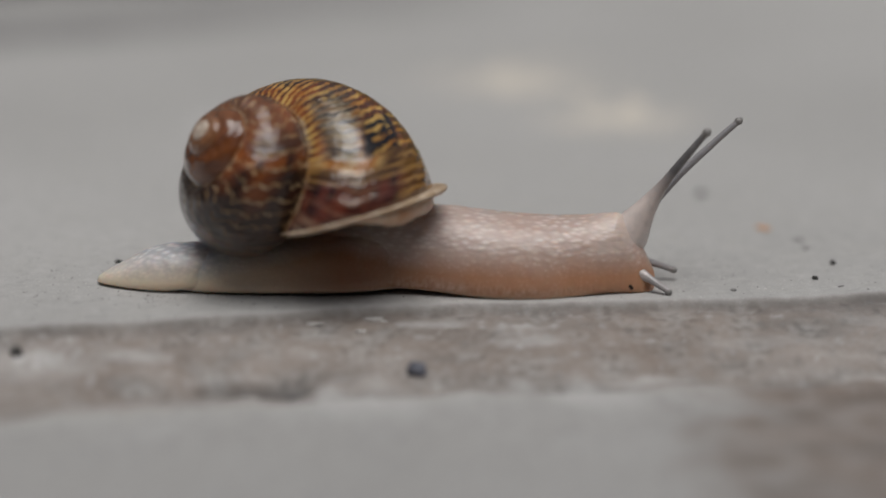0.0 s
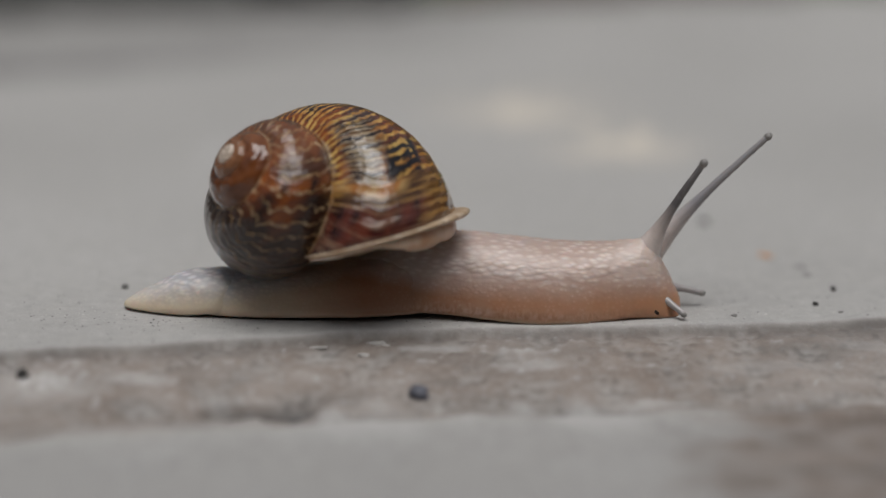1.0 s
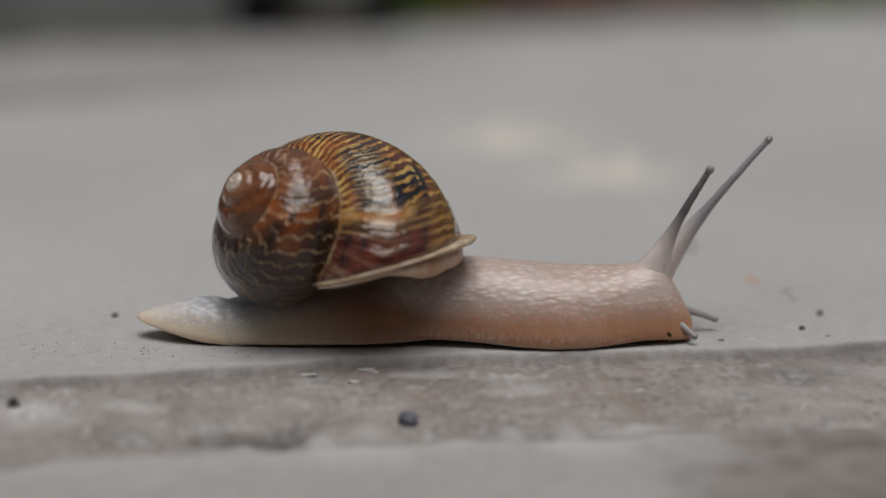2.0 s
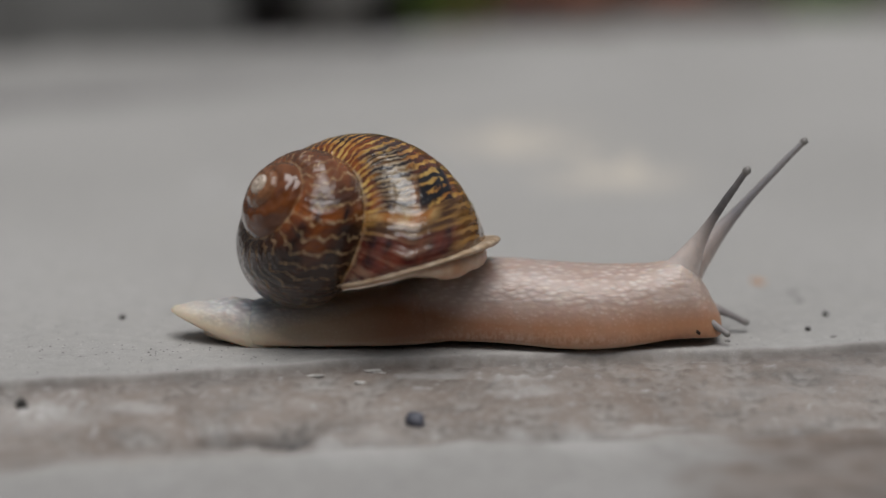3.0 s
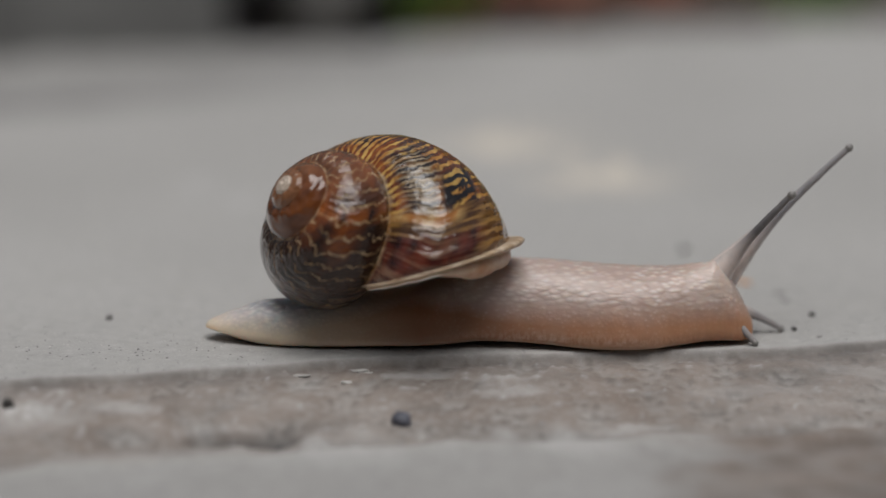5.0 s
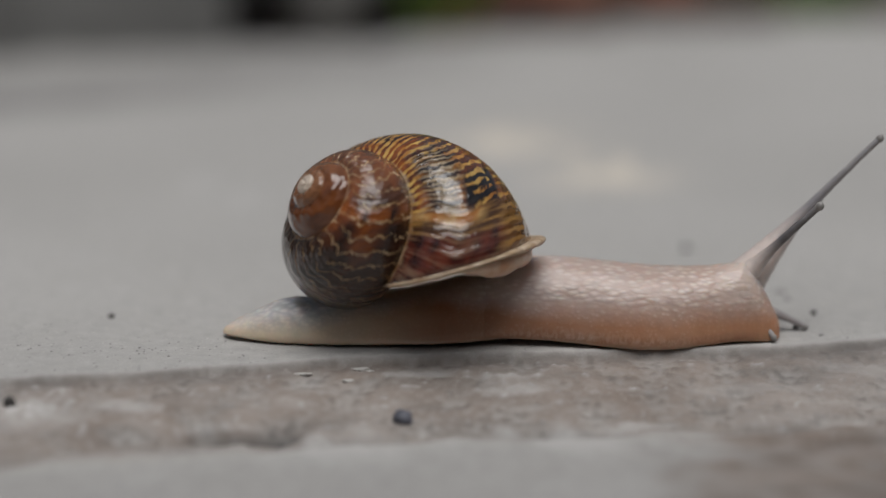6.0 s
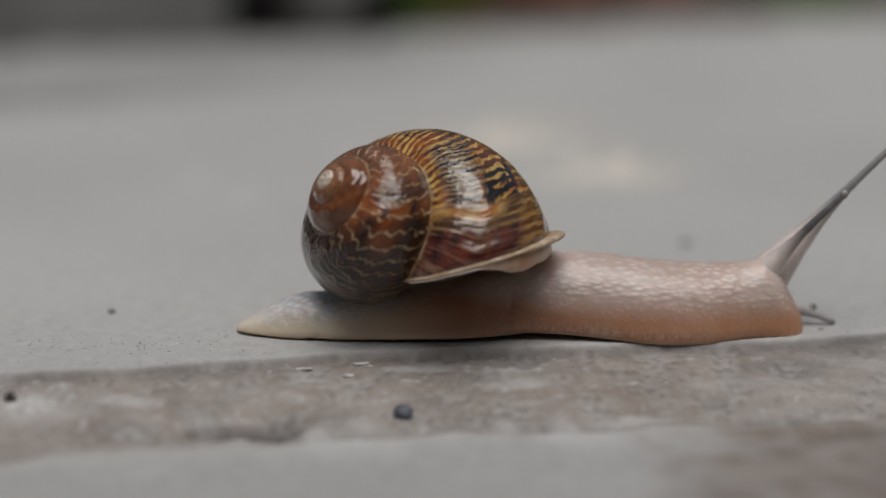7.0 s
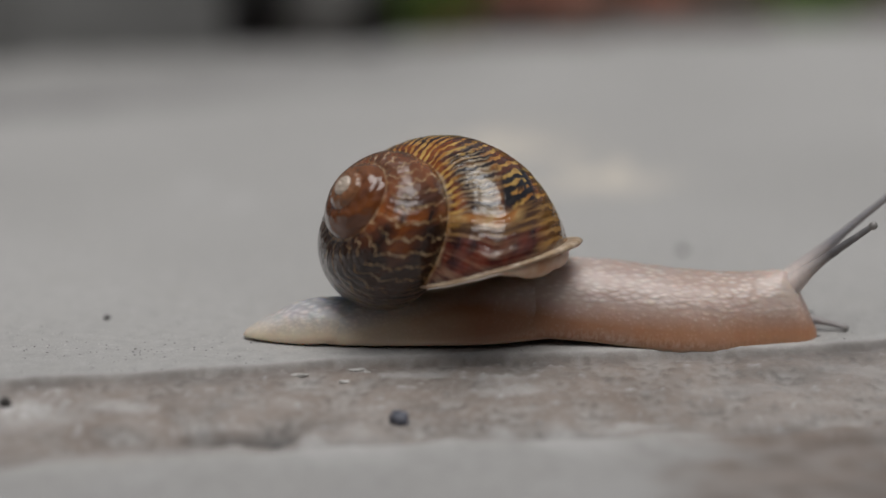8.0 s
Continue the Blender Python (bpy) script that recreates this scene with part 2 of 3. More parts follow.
    new_ = k.mix(times(navy, 0.85), ground, (0.014, 0.012, 0.014))
    new_ = k.mix(times(k.grey(across, 0.40, 0.48), 0.7), new_, (0.20, 0.095, 0.026))
    new_ = k.mix(times(bold, k.math("SUBTRACT", 1.0, times(navy, 0.75)), k.grey(patch, 0.30, 0.42)), new_, amber)
    new_ = k.mix(times(fine, navy, 0.6), new_, cream)
    new_ = k.mix(times(block, k.math("SUBTRACT", 1.0, times(bold, k.grey(patch, 0.46, 0.52), 0.8))), new_, (0.007, 0.006, 0.008))
    # the last growth: amber ridge, ochre lines, then maroon up to the lip
    grown = k.math("ADD", u, off_centre(wig2, 0.014))
    rim = k.grey(grown, 0.098, 0.090)
    streak = k.grey(k.noise(uv(170, 5, 29.0), 1.0, 3), 0.48, 0.64)
    ochre = k.mix(streak, (0.065, 0.030, 0.014), (0.33, 0.18, 0.050))
    maroon = k.mix(times(streak, 0.55), k.mix(k.grey(patch, 0.40, 0.62), (0.030, 0.010, 0.010), (0.12, 0.026, 0.016)), (0.32, 0.20, 0.13))
    last = k.mix(k.grey(k.math("ADD", grown, off_centre(blotch, 0.05)), 0.064, 0.050), ochre, maroon)
    last = k.mix(times(within(grown, 0.078, 0.094, 0.004), k.grey(v, 0.37, 0.32), 0.85), last, k.mix(k.grey(patch, 0.4, 0.6), (0.36, 0.13, 0.024), (0.52, 0.33, 0.13)))
    last = k.mix(times(k.grey(across, 0.40, 0.46), 0.75), last, k.mix(bold, (0.13, 0.062, 0.020), (0.36, 0.20, 0.060)))
    new_ = k.mix(rim, new_, last)
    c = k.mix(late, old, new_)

    # pale worn seam, smooth red-brown early whorls; pale tip whitened for its highlight
    seam = times(k.grey(k.math("ADD", v, off_centre(patch, 0.07)), 0.046, 0.026), k.grey(u, 1.6, 1.3))
    c = k.mix(times(seam, 0.85), c, k.mix(k.grey(wig2, 0.40, 0.60), (0.34, 0.17, 0.06), (0.58, 0.45, 0.29)))
    warm = k.mix(k.grey(blotch, 0.35, 0.65), (0.105, 0.033, 0.011), (0.19, 0.064, 0.022))
    c = k.mix(k.grey(u, 1.45, 1.70), c, warm)
    c = k.mix(times(k.grey(u, 2.10, 2.35), 0.4), c, (0.34, 0.17, 0.085))
    c = k.mix(times(k.grey(u, 3.35, 3.7), 0.85), c, (0.62, 0.53, 0.44))
    scuff = k.noise(uv(34, 22, 5.0), 1.0, 5, 0.7)
    c = k.mix(times(k.grey(scuff, 0.60, 0.75), 0.07), c, (0.4, 0.33, 0.26))
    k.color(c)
    k.link(k.math("ADD", 0.08, k.math("MULTIPLY", k.grey(scuff, 0.42, 0.7), 0.16)), k.bsdf.inputs["Roughness"])
    b = k.bsdf.inputs
    b["IOR"].default_value = 1.45
    b["Specular IOR Level"].default_value = 0.2
    b["Coat Weight"].default_value = 1.0
    b["Coat IOR"].default_value = 1.5
    b["Coat Roughness"].default_value = 0.07
    smooth = k.grey(u, 1.75, 1.45)
    k.bump(times(k.noise(uv(95, 7, 2.0), 1.0, 2, 0.5), smooth), 0.5, 0.0006)
    k.bump(times(k.noise(uv(48, 22, 9.0), 1.0, 2, 0.5), smooth), 0.32, 0.0006)
    k.bump(k.noise(uv(13, 6, 15.0), 1.0, 1), 0.35, 0.0018)
    return k.mat


def lip_material():
    k = Nodes("cream_shell_lip", 0.35)
    v = k.coords()
    n = k.noise(v, 500, 4)
    layers = k.noise(k.coords(scale=(0.16, 0.5, 1.0)), 2600, 2)
    c = k.mix(k.grey(n, 0.35, 0.7), (0.44, 0.31, 0.19), (0.66, 0.55, 0.42))
    k.color(k.mix(k.math("MULTIPLY", k.grey(layers, 0.46, 0.62), 0.55), c, (0.26, 0.15, 0.085)))
    k.bump(n, 0.3, 0.0002)
    k.bsdf.inputs["Coat Weight"].default_value = 0.3
    return k.mat


def mantle_material():
    k = Nodes("soft_cream_mantle", 0.4)
    v = k.coords()
    n = k.noise(v, 350, 4)
    c = k.mix(k.grey(n, 0.35, 0.65), (0.52, 0.30, 0.18), (0.68, 0.53, 0.40))
    front = k.add("ShaderNodeSeparateXYZ", Vector=v).outputs["X"]
    k.color(k.mix(k.math("MULTIPLY", k.grey(front, 0.0055, 0.0085), 0.65), c, (0.46, 0.17, 0.07)))
    k.bsdf.inputs["Subsurface Weight"].default_value = 0.4
    k.bsdf.inputs["Subsurface Radius"].default_value = (1.0, 0.5, 0.3)
    k.bsdf.inputs["Subsurface Scale"].default_value = 0.002
    k.bsdf.inputs["Coat Weight"].default_value = 0.3
    k.bump(n, 0.4, 0.0003)
    return k.mat


STONE = stone_material()
SKIN = skin_material()
TENTACLE = tentacle_material("translucent_grey_tentacle", (0.27, 0.26, 0.275), 0.0085, 0.0165)
FEELER = tentacle_material("grey_feeler", (0.34, 0.32, 0.32), 0.0005, 0.003)
DARK_TENTACLE = tentacle_material("dark_grey_tentacle", (0.13, 0.125, 0.13), 0.0095, 0.0155)
SHELL = shell_material()
LIP = lip_material()
MANTLE = mantle_material()
EYE = plain("grey_stalk_tip", (0.27, 0.26, 0.25), 0.3, 1500)
MOUTH = plain("dark_mouth", (0.03, 0.015, 0.01), 0.9, 1500)
SOIL = plain("dark_garden_soil", (0.055, 0.042, 0.032), 0.95, 120, 0.45, 0.8, 0.004)
CRUMB = plain("black_soil_crumb", (0.03, 0.028, 0.026), 0.8, 1500, 0.4, 0.5)
SLATE = plain("blue_grey_pebble", (0.095, 0.10, 0.125), 0.5, 800, 0.3)
ORANGE = plain("orange_fleck", (0.55, 0.29, 0.14), 0.7, 900, 0.2)
ASH = plain("grey_fleck", (0.19, 0.185, 0.18), 0.8, 900, 0.25)
WHITE = plain("white_stone_chip", (0.52, 0.51, 0.49), 0.6, 900, 0.15)
BLOCK = plain("grey_concrete_block", (0.20, 0.20, 0.195), 0.85, 60, 0.2, 0.5, 0.002)
DARK_STONE = plain("dark_wet_stone", (0.035, 0.034, 0.036), 0.5, 70, 0.4, 0.5, 0.003)
LIGHT_STONE = plain("light_stone", (0.30, 0.295, 0.285), 0.7, 70, 0.2, 0.5, 0.003)
GRASS = plain("grass_blade", (0.17, 0.27, 0.05), 0.5, 90, 0.35, 0.2)
LEAF = plain("dead_leaf", (0.22, 0.09, 0.06), 0.7, 120, 0.4, 0.5, 0.001)
WALL = plain("unseen_wall", (0.16, 0.155, 0.14), 0.9, 6, 0.2, 0.4, 0.01)


# ---- mesh helpers ----
def mesh_object(name, verts, faces, material, parent=None, label="", smooth=True):
    me = bpy.data.meshes.new(name)
    me.from_pydata([tuple(v) for v in verts], [], faces)
    me.update()
    if smooth:
        me.shade_smooth()
    me.materials.append(material)
    ob = new(name, me)
    ob.parent = parent
    if label:
        tagged(ob, label)
    return ob


def grid_faces(rows, cols, closed=True, flip=False):
    out = []
    for i in range(rows - 1):
        for j in range(cols if closed else cols - 1):
            a, b = i * cols + j, i * cols + (j + 1) % cols
            f = (a, b, b + cols, a + cols)
            out.append(f[::-1] if flip else f)
    return out


def smoothstep(a, b, x):
    t = np.clip((x - a) / (b - a), 0, 1)
    return t * t * (3 - 2 * t)


def spline(stations, n):
    """Rows resampled along the first column with Catmull-Rom tangents."""
    s = np.array(stations, float)
    t = np.linspace(0, len(s) - 1, n)
    i = np.clip(t.astype(int), 0, len(s) - 2)
    f = (t - i)[:, None]
    p0, p1, p2, p3 = s[np.maximum(i - 1, 0)], s[i], s[i + 1], s[np.minimum(i + 2, len(s) - 1)]
    return 0.5 * (2 * p1 + (p2 - p0) * f + (2 * p0 - 5 * p1 + 4 * p2 - p3) * f ** 2 + (3 * p1 - p0 - 3 * p2 + p3) * f ** 3)


def loft(stations, rings=90, seg=56, rim=0.045, lump=0.12):
    """A soft body with a flat sole: stations x, y, half width, bottom, height in mm."""
    verts = []
    for x, y, w, zb, h in spline(stations, rings):
        zf = 0.13 * h
        for j in range(seg):
            a = 2 * math.pi * j / seg
            c, s = math.cos(a), math.sin(a)
            ww = w * (1 + rim * math.exp(-(s / 0.16) ** 2))
            yy = y + ww * math.copysign(abs(c) ** 0.92, c)
            zz = zb + zf + (h - zf) * s ** 0.9 if s >= 0 else zb + zf * (1 - abs(s) ** 0.45)
            p = Vector((x, yy, zz))
            q = noise.noise(p * 0.55) * lump + noise.noise(p * 1.7) * lump * 0.5
            d = Vector((0, c, max(s, 0)))
            p += d * q * min(1, w / 3)
            verts.append(p * MM)
    faces = grid_faces(rings, seg, flip=False)
    faces.append(tuple(range(seg))[::-1])
    faces.append(tuple(range((rings - 1) * seg, rings * seg)))
    return verts, faces


def tube(points, radii, seg=20, lump=0.0):
    """A round tube along points (mm) with a radius at each."""
    pts = [Vector(p) for p in points]
    verts = []
    for i, p in enumerate(pts):
        d = (pts[min(i + 1, len(pts) - 1)] - pts[max(i - 1, 0)]).normalized()
        side = d.cross(Vector((0.123, 0.97, 0.21))).normalized()
        up = side.cross(d)
        for j in range(seg):
            a = 2 * math.pi * j / seg
            q = p + (side * math.cos(a) + up * math.sin(a)) * radii[i]
            if lump:
                q += (q - p).normalized() * noise.noise(q * 0.9) * lump
            verts.append(q * MM)
    faces = grid_faces(len(pts), seg)
    faces.append(tuple(range(seg))[::-1])
    faces.append(tuple(range((len(pts) - 1) * seg, len(pts) * seg)))
    return verts, faces


def pebble(name, size, material, seed, m, label, category, flat=0.6, rough=0.25, group=""):
    bm = bmesh.new()
    bmesh.ops.create_icosphere(bm, subdivisions=3, radius=1.0)
    off = Vector((seed * 3.7, seed * 1.3, seed * 2.1))
    for v in bm.verts:
        n = noise.noise(v.co * 1.1 + off) * rough + noise.noise(v.co * 2.7 + off) * rough * 0.5
        v.co *= 1 + n
        v.co = Vector((v.co.x * size[0], v.co.y * size[1], v.co.z * size[2]))
    low = min(v.co.z for v in bm.verts)
    for v in bm.verts:
        v.co.z -= low * flat
    me = bpy.data.meshes.new(name)
    bm.to_mesh(me)
    bm.free()
    me.shade_smooth()
    me.materials.append(material)
    ob = new(name, me)
    ob.matrix_world = m
    return tagged(ob, label, category, group)


# ---- the paving: one sheet with a worn front edge, a sloping face and a lower slab ----
EDGE_X = (-400, -60, -37, -17, 2, 45, 64, 400)
EDGE_Y = (-72, -15.3, -10.7, -6.2, -3.0, 0.0, 4.0, 70)
BACK_AT, BACK_SLOPE = 270.0, 0.25          # far edge of the slab, mm


def edge_line(x):
    return float(np.interp(x, EDGE_X, EDGE_Y)) + 0.9 * noise.noise(Vector((x * 0.11, 3.3, 0))) + 0.35 * noise.noise(Vector((x * 0.5, 7.1, 0)))


def back_line(x):
    return BACK_AT + BACK_SLOPE * x + 3.0 * noise.noise(Vector((x * 0.03, 1.3, 0)))


def ss(a, b, x):
    t = min(1.0, max(0.0, (x - a) / (b - a)))
    return t * t * (3 - 2 * t)


def paving_point(x, y):
    """Height in mm, and how brown, darkened (painted shade and tone), pale and cream the stone is there."""
    d = edge_line(x) - y
    P = Vector((x, y, 0))
    n1 = noise.noise(P * 0.055)
    n2 = noise.noise(P * 0.21 + Vector((9, 2, 5)))
    n3 = noise.noise(P * 0.8 + Vector((1, 8, 2)))
    n4 = noise.noise(P * 1.9 + Vector((4, 1, 7)))
    face = ss(0.0, 1.5, d) * (1 - ss(18, 23, d))
    z = 0.03 * n3 + 0.02 * n4
    z -= 1.3 * ss(-0.1, 1.3, d) + 3.9 * ss(1.5, 19.0, d)
    z += face * (0.55 * n2 + 0.24 * n3 + 0.09 * n4)
    z -= 1.1 * ss(17, 20, d) * (1 - ss(20, 24, d)) * ss(-0.25, 0.35, n1 + 0.2)
    z += ss(23, 30, d) * (0.25 * n1 + 0.1 * n3)
    strip = y - (205 + 0.38 * x + 3.0 * n1)
    groove = math.exp(-((strip - 12) / 11.0) ** 2) * (1 - ss(-80, -15, x))
    beyond = ss(-2, 6, strip) * (1 - ss(-15, 35, x))
    z -= 2.2 * groove + 0.8 * beyond
    back = y - back_line(x)
    z -= 26.0 * ss(-3, 6, back)
    dirt = ss(-0.4, 1.2, d) * (1 - ss(17, 25, d + 3 * n2)) * (0.8 + 0.5 * n2 + 0.3 * n3)
    corner = ss(24, 44, x + 9 * n1 + 4 * n2) * ss(12, 22, d)
    dirt = max(dirt, corner * (0.9 + 0.5 * n2 + 0.2 * n1))
    gash = math.exp(-((x + 25.3) / 8.0) ** 4) * math.exp(-((d - 16.7) / 1.5) ** 2)
    z -= 2.2 * gash
    # tone of gash, face foot and lower slab; painted shade at the far step
    shade_tone = 0.95 * gash + 0.22 * ss(20, 30, d) + 0.52 * groove * (0.8 + 0.4 * n1) + 0.25 * beyond + 0.4 * ss(17.5, 19.5, d) * (1 - ss(20, 23, d)) * ss(0.0, 0.4, n1 + 0.25 * n2 + 0.05)
    # darker far left, then the front edge's shadow line painted in
    shade_tone += 0.2 * ss(8, 16, back + 22) * (1 - ss(-20, 20, x)) + 0.19 * ss(0, 0.7, d) * (1 - ss(1.5, 5.5, d)) * ss(-0.35, 0.3, n2 + 0.3 * n1)
    shade_tone += 0.20 * ss(-0.1, 0.45, d) * (1 - ss(1.2, 4.5, d)) * (0.8 + 0.6 * n2)
    # random mottle, and a deeper painted edge shadow on the right
    shade_tone += 0.3 * face * ss(0.15, 0.5, n3 - 0.5 * n2) + 0.24 * ss(34, 56, x) * ss(0, 1, d) * (1 - ss(6, 14, d))
    cream = 1.8 * math.exp(-(((x - 30) / 10.5) ** 2 + ((y - 111) / 12) ** 2) ** 1.2) * max(0, 0.6 + 1.5 * n2 + 0.9 * n1)
    cream += 1.1 * math.exp(-(((x - 14) / 13) ** 2 + ((y - 141) / 15) ** 2)) * max(0, 0.6 + 1.4 * n2 + 0.8 * n1)
    pale = 0.3 * math.exp(-(((x + 43) / 3) ** 2 + ((y - 103) / 7) ** 2)) + 0.3 * math.exp(-(((x + 34) / 2.5) ** 2 + ((y - 90) / 6) ** 2))
    pale += 0.28 * face * ss(0.42, 0.7, 0.6 * n2 + 0.7 * n3 + 0.3 * n4) + 0.14 * face * ss(0.0, 0.5, n2 + 0.5 * n1 + 0.4 * n3) + 0.12 * ss(0.1, 0.5, n1 + 0.5 * n3 + 0.2 * n4) * ss(2, 8, d) * (1 - ss(16, 21, d)) * (1 - ss(20, 40, x))
    pale += 0.32 * ss(13, 19, d) * (1 - ss(25, 36, d)) * ss(0.0, 0.5, n1 + 0.4 * n2) * (1 - ss(28, 45, x))
    pale += 0.8 * math.exp(-((x + 55) / 5.5) ** 2) * math.exp(-((d - 8) / 3.0) ** 2) * (0.7 + n3)
    fade = noise.noise(Vector((x * 0.085, y * 0.36, 4.4))) + 0.35 * n3
    pale += 0.36 * ss(0.16, 0.55, fade) * ss(1.5, 4, d) * (1 - ss(18, 24, d)) * (1 - 0.6 * ss(25, 45, x))
    pale *= 1 - gash
    return z, dirt, shade_tone, pale, cream


def sheet_lines(fine, step, growth, far):
    lo, hi = fine
    out = list(np.arange(lo, hi + step / 2, step))
    s, a = step, out[-1]
    while a < far[1]:
        s = min(s * growth, 14)
        a += s
        out.append(a)
    s, a = step, out[0]
    while a > far[0]:
        s = min(s * growth, 14)
        a -= s
        out.insert(0, a)
    return out


def build_paving():
    xs = sheet_lines((-64, 68), 0.45, 1.12, (-420, 420))
    # near end cut short: unseen dark soil then keeps shell reflections dark
    ys = sheet_lines((-32, 12), 0.4, 1.045, (-190, 420))
    verts, tags = [], []
    for y in ys:
        for x in xs:
            z, *t = paving_point(x, y)
            verts.append((x * MM, y * MM, z * MM))
            tags.append(t)
    ob = mesh_object("pavement", verts, grid_faces(len(ys), len(xs), closed=False), STONE)
    for i, name in enumerate(("dirt", "shade_tone", "pale", "cream")):
        at = ob.data.attributes.new(name, "FLOAT", "POINT")
        at.data.foreach_set("value", np.clip([t[i] for t in tags], 0, 1).astype(np.float32))
    tagged(ob, "worn grey stone paving with a chipped brown edge", "paving", kind="structure")


build_paving()


def build_ground():
    lines = [-40, -10, -3, -1.2] + list(np.linspace(-0.9, 0.9, 61)) + [1.2, 3, 10, 40]
    verts = [(x, y, -0.010 + (0.004 * noise.noise(Vector((x * 14, y * 14, 0))) if abs(x) < 1 and abs(y) < 1 else 0)) for y in lines for x in lines]
    ob = mesh_object("ground", verts, grid_faces(len(lines), len(lines), closed=False), SOIL)
    tagged(ob, "dark bare garden soil behind the paving", "soil", kind="structure")


build_ground()


def build_wall(name, x0, y0, x1, y1, h, label):
    bm = bmesh.new()
    bmesh.ops.create_cube(bm, size=1)
    for v in bm.verts:
        v.co = Vector((x0 if v.co.x < 0 else x1, y0 if v.co.y < 0 else y1, -0.02 if v.co.z < 0 else h))
    bmesh.ops.bevel(bm, geom=bm.edges[:], offset=0.02, segments=2, affect="EDGES")
    me = bpy.data.meshes.new(name)
    bm.to_mesh(me)
    bm.free()
    me.materials.append(WALL)
    tagged(new(name, me), label, "wall", kind="structure")


# added walls, never seen: they hide low sky and darken side reflections
build_wall("unseen_wall_south", -1.7, -1.75, 1.7, -1.6, 1.5, "added unseen wall that hides the low sky")
build_wall("unseen_wall_north", -1.7, 1.6, 1.7, 1.75, 0.6, "added unseen wall that hides the low sky")
build_wall("unseen_wall_east", 1.703, -1.75, 1.85, 1.75, 0.8, "added unseen wall that hides the low sky")
build_wall("unseen_wall_west", -1.85, -1.75, -1.703, 1.75, 0.8, "added unseen wall that hides the low sky")


# ---- far edge: block, stones, grass and dead leaves, all out of focus ----
def build_block():
    bm = bmesh.new()
    bmesh.ops.create_cube(bm, size=1)
    for v in bm.verts:
        v.co = Vector((v.co.x * 0.20, v.co.y * 0.10, v.co.z * 0.09))
    bmesh.ops.bevel(bm, geom=bm.edges[:], offset=0.006, segments=3, affect="EDGES")
    bmesh.ops.subdivide_edges(bm, edges=bm.edges[:], cuts=2, use_grid_fill=True)
    for v in bm.verts:
        v.co += Vector((noise.noise(v.co * 30), noise.noise(v.co * 30 + Vector((5, 0, 0))), noise.noise(v.co * 30 + Vector((0, 5, 0))))) * 0.002
    me = bpy.data.meshes.new("concrete_block")
    bm.to_mesh(me)
    bm.free()
    me.materials.append(BLOCK)
    ob = new("concrete_block", me)
    ob.matrix_world = pose(-0.160, 0.274, 0.033, 0, 0, 20)
    tagged(ob, "grey concrete block lying on the soil behind the paving", "concrete block")


build_block()
for i, (x, y, sx, sy, sz, mat, label) in enumerate((
        (-0.049, 0.302, 0.019, 0.020, 0.024, DARK_STONE, "dark wet stone on soil behind the paving"),
        (-0.029, 0.298, 0.012, 0.014, 0.022, LIGHT_STONE, "light grey stone between dark stones"),
        (-0.012, 0.303, 0.013, 0.015, 0.019, DARK_STONE, "dark wet stone beside a grass tuft"))):
    pebble("stone", (sx, sy, sz), mat, i + 2, pose(x, y, -0.012, 0, 0, 40 * i), label, "stone", 1.0, 0.2)


def grass_tuft(x, y, count, height, seed, label):
    rnd = random.Random(seed)
    root = new("grass_tuft")
    root.matrix_world = pose(x, y, -0.010)
    tagged(root, label, "grass")
    for b in range(count):
        verts, faces = [], []
        a, r = rnd.uniform(0, 6.28), rnd.uniform(0, 0.009)
        lean = rnd.uniform(0.1, 0.7)
        h = height * rnd.uniform(0.5, 1.1)
        w = rnd.uniform(0.0014, 0.0026)
        face_a = rnd.uniform(0, 3.14)
        for i in range(6):
            t = i / 5
            px = r * math.cos(a) + math.cos(a) * lean * h * t * t
            py = r * math.sin(a) + math.sin(a) * lean * h * t * t
            ww = w * (1 - t) ** 0.7 + 0.0001
            for k, dz in ((-1, 0), (0, 0.0004), (1, 0)):
                verts.append((px + k * ww * math.cos(face_a), py + k * ww * math.sin(face_a), h * t + dz))
        for i in range(5):
            for k in range(2):
                q = i * 3 + k
                faces.append((q, q + 1, q + 4, q + 3))
        mesh_object("grass_blade", verts, faces, GRASS, root)


grass_tuft(0.0030, 0.290, 46, 0.045, 3, "short green grass tuft behind the paving")
grass_tuft(0.101, 0.303, 46, 0.036, 8, "green grass tuft at the paving edge")


def dead_leaf(m, length, seed):
    rnd = random.Random(seed)
    verts = []
    n = 14
    for i in range(n):
        t = i / (n - 1)
        w = length * 0.3 * math.sin(math.pi * min(1, t * 1.02)) ** 0.8 + 0.0003
        for k in range(7):
            s = k / 3 - 1
            verts.append((length * (t - 0.5), w * s, 0.1 * length * s * s + 0.08 * length * math.sin(t * 5 + seed) + 0.012 * length * noise.noise(Vector((t * 6, s * 3, seed)))))
    ob = mesh_object("dead_leaf", verts, grid_faces(n, 7, closed=False), LEAF)
    mod = ob.modifiers.new("thickness", "SOLIDIFY")
    mod.thickness = 0.0004
    ob.matrix_world = m
    tagged(ob, "curled reddish-brown dead leaf on soil", "leaf", "dead leaves behind the paving")


leaf_rnd = random.Random(4)
for i in range(9):
    dead_leaf(pose(0.012 + 0.0062 * i + leaf_rnd.uniform(-0.004, 0.004), 0.287 + 0.0015 * i + 0.018 * leaf_rnd.random(), leaf_rnd.uniform(-0.002, 0.008), leaf_rnd.uniform(-30, 40), leaf_rnd.uniform(-30, 30), leaf_rnd.uniform(0, 180)), leaf_rnd.uniform(0.022, 0.034), i + 1)


